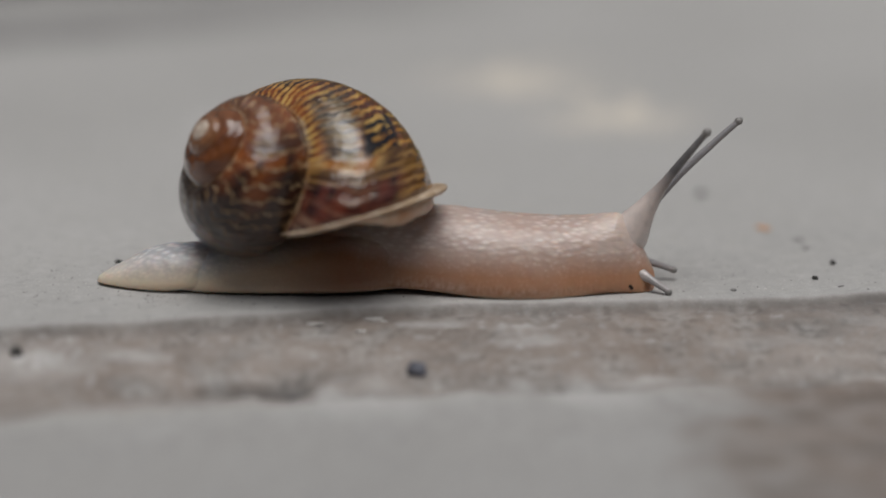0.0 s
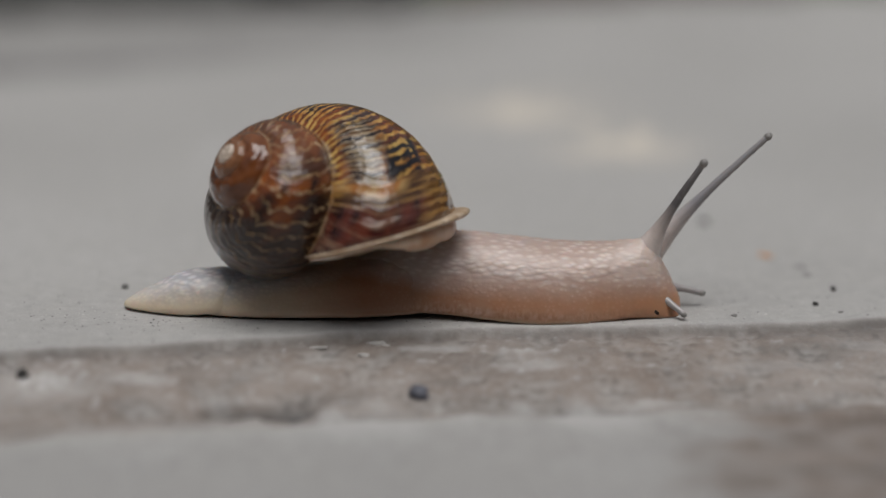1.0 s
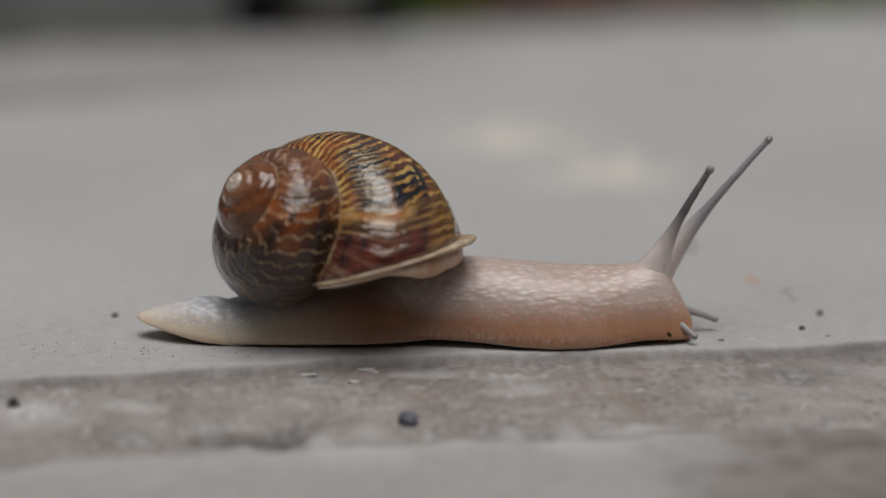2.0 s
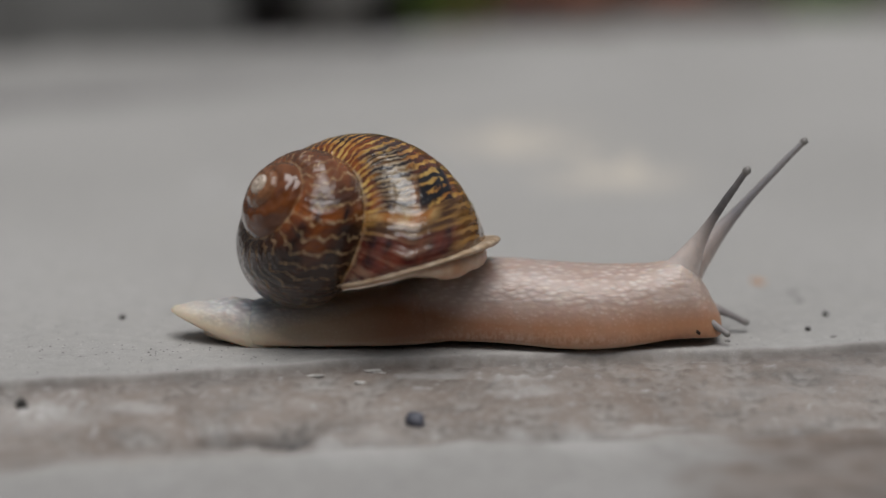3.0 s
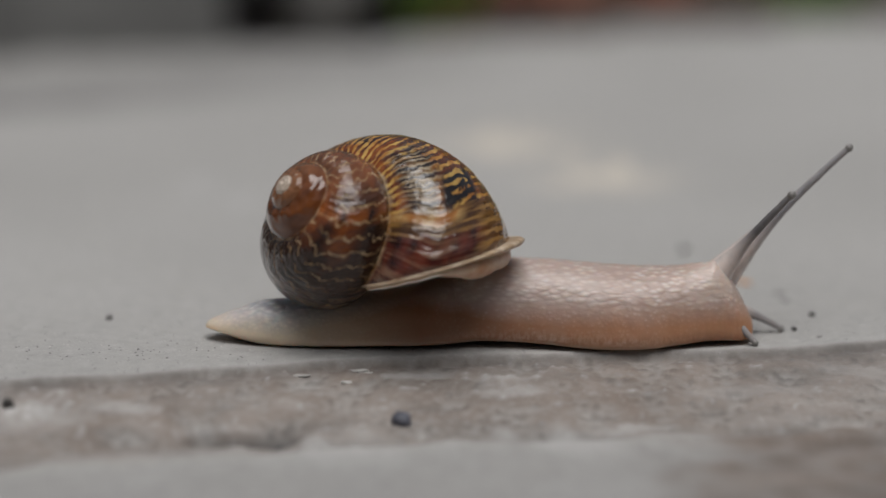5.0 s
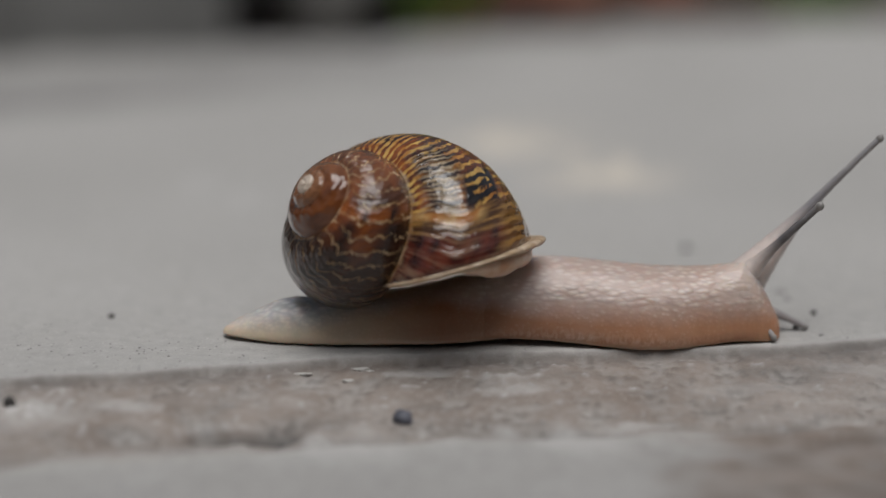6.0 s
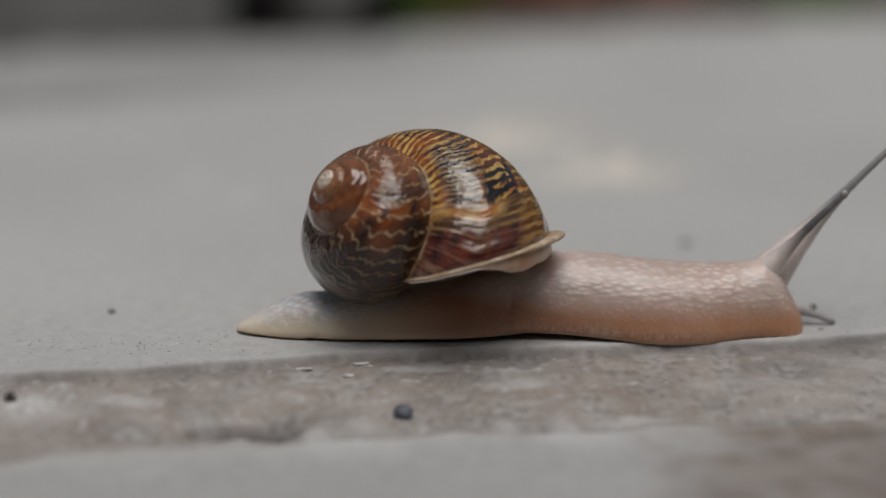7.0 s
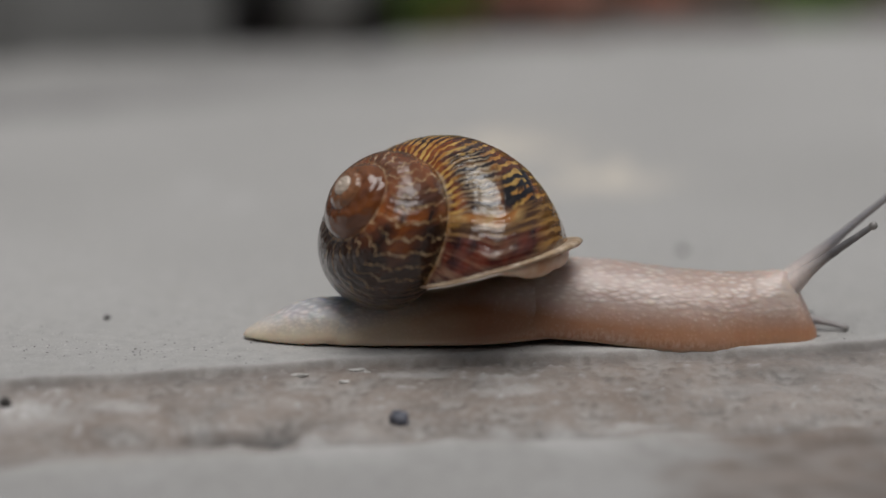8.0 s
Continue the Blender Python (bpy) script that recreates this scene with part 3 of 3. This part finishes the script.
# ---- crumbs and flecks on the stone ----
def lay(name, x, y, size, material, label, category, seed, group="", up=0.75, rough=0.3, turn=None):
    z = paving_point(x, y)[0]
    return pebble(name, tuple(s * MM for s in size), material, seed, pose(x * MM, y * MM, (z - 0.05) * MM, 0, 0, seed * 57 if turn is None else turn), label, category, up, rough, group)


lay("soil_crumb", 56.0, 16.6, (0.42, 0.40, 0.36), CRUMB, "black soil crumb on pale stone", "crumb", 1, "soil crumbs")
lay("soil_crumb", 52.3, 9.0, (0.55, 0.38, 0.30), CRUMB, "black soil crumb on pale stone", "crumb", 2, "soil crumbs")
lay("soil_crumb", -47.9, 14.9, (0.5, 0.6, 0.28), CRUMB, "dark soil crumb on pale stone", "crumb", 3, "soil crumbs")
lay("soil_crumb", 40.8, 54.9, (0.7, 0.9, 0.4), CRUMB, "dark soil crumb on pale stone", "crumb", 4, "soil crumbs")
lay("soil_crumb", -57.1, -20.9, (1.0, 0.8, 0.75), CRUMB, "black soil crumb on the worn edge", "crumb", 5, "soil crumbs", 0.3, 0.5)
lay("pebble", -4.5, -19.0, (1.5, 1.3, 1.15), SLATE, "small blue-grey pebble half sunk in the worn edge", "pebble", 6, up=0.3)
lay("stone_fleck", 48.3, 35.3, (0.75, 1.5, 0.18), ORANGE, "flat orange fleck on pale stone", "fleck", 7)
lay("stone_fleck", 52.9, 29.2, (0.7, 0.9, 0.12), ASH, "flat grey fleck on pale stone", "fleck", 8, "grey flecks")
lay("stone_fleck", 53.2, 24.5, (0.75, 0.7, 0.12), ASH, "flat grey fleck on pale stone", "fleck", 9, "grey flecks")
lay("stone_fleck", 55.5, 5.6, (0.5, 0.3, 0.1), ASH, "small grey fleck on pale stone", "fleck", 10, "grey flecks")
lay("stone_fleck", 40.0, 3.4, (0.5, 0.45, 0.15), ASH, "small grey fleck on pale stone", "fleck", 11, "grey flecks")
lay("stone_chip", -10.4, -7.6, (1.6, 0.5, 0.26), WHITE, "white chip on the worn stone edge", "stone chip", 12, "white chips", 0.10, 1.3, 16)
lay("stone_chip", -12.2, -10.5, (0.8, 0.5, 0.22), WHITE, "white chip on the worn stone edge", "stone chip", 13, "white chips", 0.10, 0.5, 20)
lay("stone_chip", -19.0, -9.2, (1.5, 0.4, 0.20), WHITE, "white chip on the worn stone edge", "stone chip", 14, "white chips", 0.10, 0.6, 14)


def scatter(name, count, box, size, material, seed, label, category):
    """Many tiny grains as one object."""
    rnd = random.Random(seed)
    verts, faces = [], []
    for _ in range(count):
        x, y = rnd.uniform(box[0], box[2]), rnd.uniform(box[1], box[3])
        if y < edge_line(x) + 0.3:
            continue
        r = size * rnd.uniform(0.4, 1.3)
        z = paving_point(x, y)[0]
        n0 = len(verts)
        for i, (dx, dy, dz) in enumerate(((1, 0, 0), (0, 1, 0), (-1, 0, 0), (0, -1, 0), (0, 0, 0.7), (0, 0, -0.6))):
            f = rnd.uniform(0.7, 1.2) * r
            verts.append(((x + dx * f) * MM, (y + dy * f) * MM, (z + dz * f) * MM))
        for a, b, c in ((0, 1, 4), (1, 2, 4), (2, 3, 4), (3, 0, 4), (1, 0, 5), (2, 1, 5), (3, 2, 5), (0, 3, 5)):
            faces.append((n0 + a, n0 + b, n0 + c))
    tagged(mesh_object(name, verts, faces, material, smooth=False), label, category, kind="stuff")


scatter("dark_grit", 110, (-62, -16, -20, 3), 0.19, ASH, 3, "tiny dark specks of grit on stone", "grit")
scatter("pale_grit", 800, (-62, -2, 74, 44), 0.15, WHITE, 5, "tiny pale grains of grit on stone", "grit")
scatter("grey_grit", 760, (-62, -6, 74, 62), 0.16, ASH, 6, "tiny grey grains of grit on stone", "grit")


# ---- the snail ----
snail = new("garden_snail")
tagged(snail, "garden snail with glossy brown shell crawling over stone", "snail")

SPIRAL = dict(size=21.40, whorl=1.8723, ring=0.5122, wide=0.4727, tall=0.6072, drop=1.0933, dome=0.205, sink=0.1888, lean=-0.05)
SHELL_AT = Vector((-24.95, -2.88, 24.66))
SHELL_TURN = Vector((0.9459, -0.2457, -1.3796))
MOUTH_AT, MOUTH_FACE = Vector((-13.59, -2.0, 10.05)), Vector((-0.2580, 0.1580, 0.9532))


def shell_point(ph, th, grow=1.0):
    """A point of the spiral: ph radians along the whorls (0 near the mouth), th round the whorl; mm, in the snail's space."""
    S = SPIRAL
    s = S["size"] * S["whorl"] ** (ph / (2 * math.pi))
    z0 = -S["drop"] * s * (s / S["size"]) ** S["dome"] - S["sink"] * S["size"] * min(2, max(0, 1 + ph / (1.3 * math.pi))) ** 2
    cu, cv = S["wide"] * grow * math.cos(th), S["tall"] * grow * math.sin(th)
    r = s * (S["ring"] + cu * math.cos(S["lean"]) - cv * math.sin(S["lean"]))
    z = z0 + s * (cu * math.sin(S["lean"]) + cv)
    p = Vector((r * math.cos(-ph), r * math.sin(-ph), z))
    return Matrix.Rotation(SHELL_TURN.length, 3, SHELL_TURN.normalized()) @ p + SHELL_AT


def mouth_end(th):
    """Where the whorl meets the flat plane of the mouth, at th."""
    ph = -1.1 * math.pi
    while ph < 1.25:
        if (shell_point(ph, th) - MOUTH_AT).dot(MOUTH_FACE) < 0:
            return ph
        ph += 0.01
    return ph


def build_shell():
    turns, per, seg = 5.4, 84, 96
    rows = int(turns * per)
    ends = [mouth_end(2 * math.pi * j / seg + 0.9) for j in range(seg)]
    for _ in range(3):
        ends = [(ends[j - 1] + 2 * ends[j] + ends[(j + 1) % seg]) / 4 for j in range(seg)]
    verts, uvs = [], []
    for i in range(rows + 1):
        back = -2 * math.pi * turns * (1 - i / rows)
        for j in range(seg):
            th = 2 * math.pi * j / seg + 0.9
            ph = back + ends[j]
            q = Vector((math.cos(th) * 1.5, math.sin(th) * 1.5, ph * 2.2))
            rib = 0.007 * noise.noise(Vector((back * 24, math.sin(th), math.cos(th)))) + 0.014 * noise.noise(q)
            verts.append(shell_point(ph, th, 1 + rib) * MM)
            across = min(1, max(0, (1.72 - ((th + math.pi) % (2 * math.pi) - math.pi)) / 3.5))
            uvs.append((-(ph + 0.47 + 1.36 * max(0, across - 0.26) + 0.35 * (across - 0.26)) / (2 * math.pi) + 0.02, across))
    # inside wall of the mouth
    for back, grow in ((0.0, 0.95), (-0.25, 0.93), (-0.6, 0.90), (-1.0, 0.86)):
        for j in range(seg):
            verts.append(shell_point(back + ends[j], 2 * math.pi * j / seg + 0.9, grow) * MM)
            uvs.append((0.02, 0.5))
    ob = mesh_object("shell", verts, grid_faces(rows + 5, seg), SHELL, snail, "glossy brown spiral shell with yellow flame bands")
    layer = ob.data.uv_layers.new(name="spiral")
    idx = np.empty(len(ob.data.loops), np.int32)
    ob.data.loops.foreach_get("vertex_index", idx)
    layer.data.foreach_set("uv", np.array(uvs, np.float32)[idx].ravel())
    # the lip: a rounded cream roll round the mouth, widest where it flares forward
    verts, seg2 = [], 14
    centre = sum((shell_point(ends[j], 2 * math.pi * j / seg + 0.9) for j in range(seg)), Vector()) / seg
    for j in range(seg):
        th = 2 * math.pi * j / seg + 0.9
        c = shell_point(ends[j], th)
        out = (c - centre)
        out = (out - MOUTH_FACE * out.dot(MOUTH_FACE)).normalized()
        flare = max(0.0, out.x) ** 3
        r = 0.25 + 0.09 * noise.noise(Vector((math.cos(th) * 5, math.sin(th) * 5, 0))) + 0.55 * flare
        for i in range(seg2):
            a = 2 * math.pi * i / seg2
            verts.append((c + out * (0.1 + 0.35 * flare + r * (1.2 + 1.0 * flare) * math.cos(a)) + MOUTH_FACE * (-0.15 + r * 0.9 * math.sin(a))) * MM)
    faces = []
    for i in range(seg):
        for j in range(seg2):
            a, b = i * seg2 + j, i * seg2 + (j + 1) % seg2
            faces.append((a, b, ((i + 1) % seg) * seg2 + (j + 1) % seg2, ((i + 1) % seg) * seg2 + j))
    mesh_object("lip", verts, faces, LIP, ob, "cream rolled shell lip")
    # soft collar of the mantle: a fleshy roll just inside and below the lip, fullest towards the head
    verts = []
    for j in range(seg):
        th = 2 * math.pi * j / seg + 0.9
        c = shell_point(ends[j], th)
        out = c - centre
        out = (out - MOUTH_FACE * out.dot(MOUTH_FACE)).normalized()
        full = ss(-5, 5, c.x)
        r = 0.35 + 1.9 * full * (0.85 + 0.55 * noise.noise(c * 0.16)) + 0.12 * noise.noise(c * 0.7)
        for i in range(seg2):
            a = 2 * math.pi * i / seg2
            verts.append((c - out * (0.5 + r * 0.9) + out * r * math.cos(a) + MOUTH_FACE * (-0.45 * r - 0.2 + r * math.sin(a))) * MM)
    mesh_object("mantle_collar", verts, faces, MANTLE, snail, "cream fleshy mantle collar under the lip")
    return ob


shell = build_shell()

FOOT = [(-33.5, 4.75, 0.3, 0.7, 0.5), (-32, 4.75, 1.9, 0.45, 1.7), (-30, 4.75, 3.3, 0.25, 3.5), (-27, 4.75, 4.5, 0.05, 5.2), (-24, 4.8, 5.2, 0, 5.95), (-20, 4.95, 5.7, 0, 6.3), (-12, 5.05, 6.3, 0.15, 6.85),
        (-5, 5.15, 6.6, 0.3, 8.2), (1, 5.9, 6.0, 0.4, 9.2), (6, 6.9, 5.1, 0.5, 9), (10, 7.1, 3.9, 0.9, 7.2), (13, 7.2, 2, 1.6, 4), (14, 7.2, 0.5, 2, 2)]
HEAD = [(-10, 6.4, 2.0, 1.0, 3.0), (-8, 6.2, 5.4, 0.4, 6.8), (-3, 5.9, 6.6, 0.5, 8.7), (2, 6.3, 7.0, 0.6, 10.4), (8.5, 6.1, 7.3, 0.5, 11.0), (17.4, 5.4, 7.9, 0, 11.0), (24, 5.2, 7.7, 0, 10.7), (29, 5.3, 6.7, 0.35, 10.5),
        (33, 5.4, 5.9, 0.8, 10.2), (35.5, 5.3, 5.3, 0.9, 9.8), (37.4, 5.2, 4.8, 0.9, 8.2), (38.9, 5.1, 4.3, 0.9, 5.9), (40.0, 5.0, 3.4, 1.0, 3.7), (40.6, 4.8, 2.0, 1.3, 2.2), (40.8, 4.8, 0.4, 1.8, 0.9)]
TAIL = [(9, 0, 0.8, 1.8, 1.2), (8, 0, 3.2, 0.8, 3.6), (5.5, 0, 4.5, 0.2, 5.2), (2.5, 0, 4.75, 0.06, 5.6), (-0.5, 0, 4.5, 0, 5.7), (-3, 0, 4.1, 0.2, 5.0), (-6, 0, 3.2, 0.65, 3.3), (-8.5, 0, 2.2, 1.05, 1.9), (-10, 0, 1.2, 1.3, 0.9), (-10.5, 0, 0.2, 1.4, 0.2)]



def soft_part(name, stations, rings, seg, at, label):
    verts, faces = loft(stations, rings, seg)
    if name == "head":      # the swelling from which the long stalks rise
        for p in verts:
            x, y, z = p / MM
            g = math.exp(-((x - 34.6) / 2.3) ** 2 - ((y - 4.6) / 2.8) ** 2) * ss(5.5, 9.0, z)
            p += Vector((0.25, -0.45, 0.9)) * g * MM
    ob = mesh_object(name, verts, faces, SKIN, snail, label)
    for key, values in (("along", [v.x / MM + at for v in verts]), ("above", [v.z / MM for v in verts])):
        ob.data.attributes.new(key, "FLOAT", "POINT").data.foreach_set("value", np.array(values, np.float32))
    return ob


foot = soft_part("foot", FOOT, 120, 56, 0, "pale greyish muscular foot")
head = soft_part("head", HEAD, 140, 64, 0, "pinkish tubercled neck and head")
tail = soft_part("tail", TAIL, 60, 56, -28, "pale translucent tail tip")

mouth_v, mouth_f = tube([(36.45, 0.52, 2.80), (36.6, 0.42, 2.62), (36.85, 0.37, 2.40), (37.15, 0.37, 2.10), (37.4, 0.42, 1.86), (37.55, 0.52, 1.70)], [0.05, 0.27, 0.38, 0.38, 0.26, 0.05], 14)
mouth = mesh_object("mouth", mouth_v, mouth_f, MOUTH, head, "small dark mouth spot")

def tentacle(name, length, r0, r1, bulb, bow, label, material, flare, end="eye"):
    """A stalk along +x from its root, with a rounded bulb at its end."""
    n = 60
    pts = [(length * i / (n - 1), 0, bow * math.sin(math.pi * i / (n - 1))) for i in range(n)]
    rad = [r1 + (r0 - r1) * (1 - i / (n - 1)) ** 1.3 + min(flare * max(0, 1 - i / (0.62 * n)) ** 1.7, 1.7 * r0) for i in range(n)]
    ob = mesh_object(name, *tube(pts, rad, 20, 0.04), material, snail, label)
    bm = bmesh.new()
    bmesh.ops.create_uvsphere(bm, u_segments=16, v_segments=10, radius=bulb * MM)
    for v in bm.verts:
        v.co = Vector((v.co.x * 1.15 + length * MM, v.co.y, v.co.z))
    me = bpy.data.meshes.new(end)
    bm.to_mesh(me)
    bm.free()
    me.shade_smooth()
    me.materials.append(EYE)
    eye = new(end, me)
    eye.parent = ob
    tagged(eye, "rounded dark grey stalk tip")
    return ob


LENGTHS = dict(near=22.8, far=30.2, low_near=6.0, low_far=7.5)
eye_stalk_a = tentacle("eye_tentacle", LENGTHS["near"], 1.15, 0.45, 0.62, 0.5, "slim dark grey eye tentacle with a pale root", DARK_TENTACLE, 3.6)
eye_stalk_b = tentacle("eye_tentacle", LENGTHS["far"], 1.15, 0.42, 0.58, 0.6, "long glossy grey eye tentacle stretched forward", TENTACLE, 2.6)
feeler_a = tentacle("lower_tentacle", LENGTHS["low_near"], 0.70, 0.42, 0.48, 0.15, "short grey lower tentacle", FEELER, 0.5, "tip")
feeler_b = tentacle("lower_tentacle", LENGTHS["low_far"], 0.70, 0.42, 0.50, 0.2, "short grey lower tentacle", FEELER, 0.5, "tip")


# ---- what moves ----
TIMES = (0.0, 0.5, 1.0, 1.5, 3.0, 3.5, 4.0, 4.5, 5.0, 6.5, 7.0, 7.5, 8.0)
CRAWL = (-9.2, -7.8, -6.43, -5.06, -1.38, 0, 1.31, 2.66, 3.9, 8.15, 9.46, 10.9, 12.4)
REACH = (-2.5, -2.7, -1.8, -1.4, -0.2, -0.3, 0.3, 0.8, 1.0, 2.4, 2.6, 2.6, 2.4)
ROOT_NEAR = (2.2, 2.0, 1.0, 0.4, 0.0, 0.1, 0.3, 0.3, 0.0, -1.0, -0.7, -0.4, -0.2)
ROOT_FAR = (0.3, 0.1, -0.5, -0.7, -0.8, -0.7, -0.5, -0.4, -0.4, -0.5, -0.6, -0.5, -0.4)
NOD = (2.0, 1.7, 2.0, 1.6, 0, 0, 0.55, 0.4, 0.7, 2.1, 2.5, 3.0, 3.7)
RISE = (0, 0.15, 0.3, 0.3, 0.3, 0.2, 0.25, 0.2, 0.2, 0.05, 0.05, 0, 0)
TAIL_END = (-40.3, -40.6, -40.2, -40.2, -38.6, -38.4, -38.0, -37.5, -36.8, -37.6, -38.0, -38.5, -39.3)
TAIL_LIFT = (-5.4, -5.4, -5.4, 0, 15.5, 15.5, 13.5, 10, 2.5, -4.5, -5.4, -5.4, -5.4)
NEAR_TIP = [(44.5, 3.0, 22.9), (42.7, 3.0, 23.6), (41.3, 3.0, 22.3), (40.3, 3.0, 24.2), (43.3, 3.0, 25.1), (41.1, 3.0, 25.7), (43.4, 3.0, 23.1), (42.5, 3.0, 25.3), (46.4, 3.0, 21.6), (47.5, 3.0, 19.6), (48.1, 3.0, 20.6), (51.0, 3.0, 15.0), (49.9, 3.0, 17.0)]
FAR_TIP = [(49.8, 10.5, 22.8), (50.3, 10.5, 23.8), (51.1, 10.5, 24.5), (49.8, 10.5, 27.2), (52.3, 10.5, 27.7), (54.1, 10.5, 27.0), (55.6, 10.5, 26.4), (53.8, 10.5, 28.2), (55.5, 10.5, 26.8), (57.5, 10.5, 28.3), (58.1, 10.5, 27.9), (56.6, 10.5, 23.3), (56.1, 10.5, 21.9)]
LOW_NEAR = [(39.8, 1.0, 0.5), (38.9, 1.0, 0.4), (39.0, 1.0, 0.9), (39.2, 1.0, 1.0), (41.0, 1.0, 1.8), (41.5, 1.0, 1.2), (41.7, 1.0, 0.5), (42.5, 1.0, 0.5), (41.7, 1.0, 0.5), (41.4, 2.0, 1.0), (41.0, 3.2, 0.9), (40.8, 3.8, 0.8), (40.4, 4.2, 0.7)]
LOW_FAR = [(41.1, 8.0, 1.6), (41.5, 8.0, 1.6), (42.2, 8.0, 2.0), (42.7, 8.0, 2.0), (44.5, 8.0, 1.5), (44.9, 8.0, 1.3), (45.2, 8.0, 0.6), (46.2, 8.0, 0.6), (46.3, 8.0, 0.6), (47.2, 8.0, 0.6), (47.9, 8.0, 0.6), (48.4, 8.0, 0.6), (47.4, 8.0, 0.6)]


def head_pose(i):
    return pose(REACH[i] * MM, 0.3 * NOD[i] * MM, 0, 0, NOD[i], 0.55 * NOD[i])


def stalk_rows(root, tips, length, slide=None):
    """The stalk points from its root in the head to its tip, and draws back into the head where it is shorter."""
    rows = []
    for i, t in enumerate(TIMES):
        base = head_pose(i) @ ((Vector(root) + Vector((slide[i] if slide else 0, 0, 0))) * MM)
        tip = Vector(tips[i]) * MM
        d = (tip - base).normalized()
        side = Vector((0, 0, 1)).cross(d).normalized()
        m = Matrix((d, side, d.cross(side))).transposed().to_4x4()
        rows.append((t, Matrix.Translation(tip - d * length * MM) @ m))
    return rows


def motions():
    walk(mouth, [(t, pose(0, y * MM, 0)) for t, y in zip(TIMES, (0, 0, 0, 0, 0, 0, 0, 0, 0.2, 1.6, 2.0, 2.0, 2.0))])
    walk(snail, [(t, pose(x * MM, 0, 0)) for t, x in zip(TIMES, CRAWL)])
    walk(shell, [(t, pose(0, 0, z * MM)) for t, z in zip(TIMES, RISE)])
    walk(head, [(t, head_pose(i)) for i, t in enumerate(TIMES)])
    walk(tail, [(t, pose((end + 10.5 * math.cos(radians(a))) * MM, 4.8 * MM, 0.05 * MM, 0, a, 0)) for t, end, a in zip(TIMES, TAIL_END, TAIL_LIFT)])
    walk(eye_stalk_a, stalk_rows((32.6, 5.8, 4.8), NEAR_TIP, LENGTHS["near"], ROOT_NEAR))
    walk(eye_stalk_b, stalk_rows((33.8, 8.2, 5.0), FAR_TIP, LENGTHS["far"], ROOT_FAR))
    walk(feeler_a, stalk_rows((37.0, 2.2, 4.4), LOW_NEAR, LENGTHS["low_near"]))
    walk(feeler_b, stalk_rows((39.0, 6.6, 4.2), LOW_FAR, LENGTHS["low_far"]))


motions()
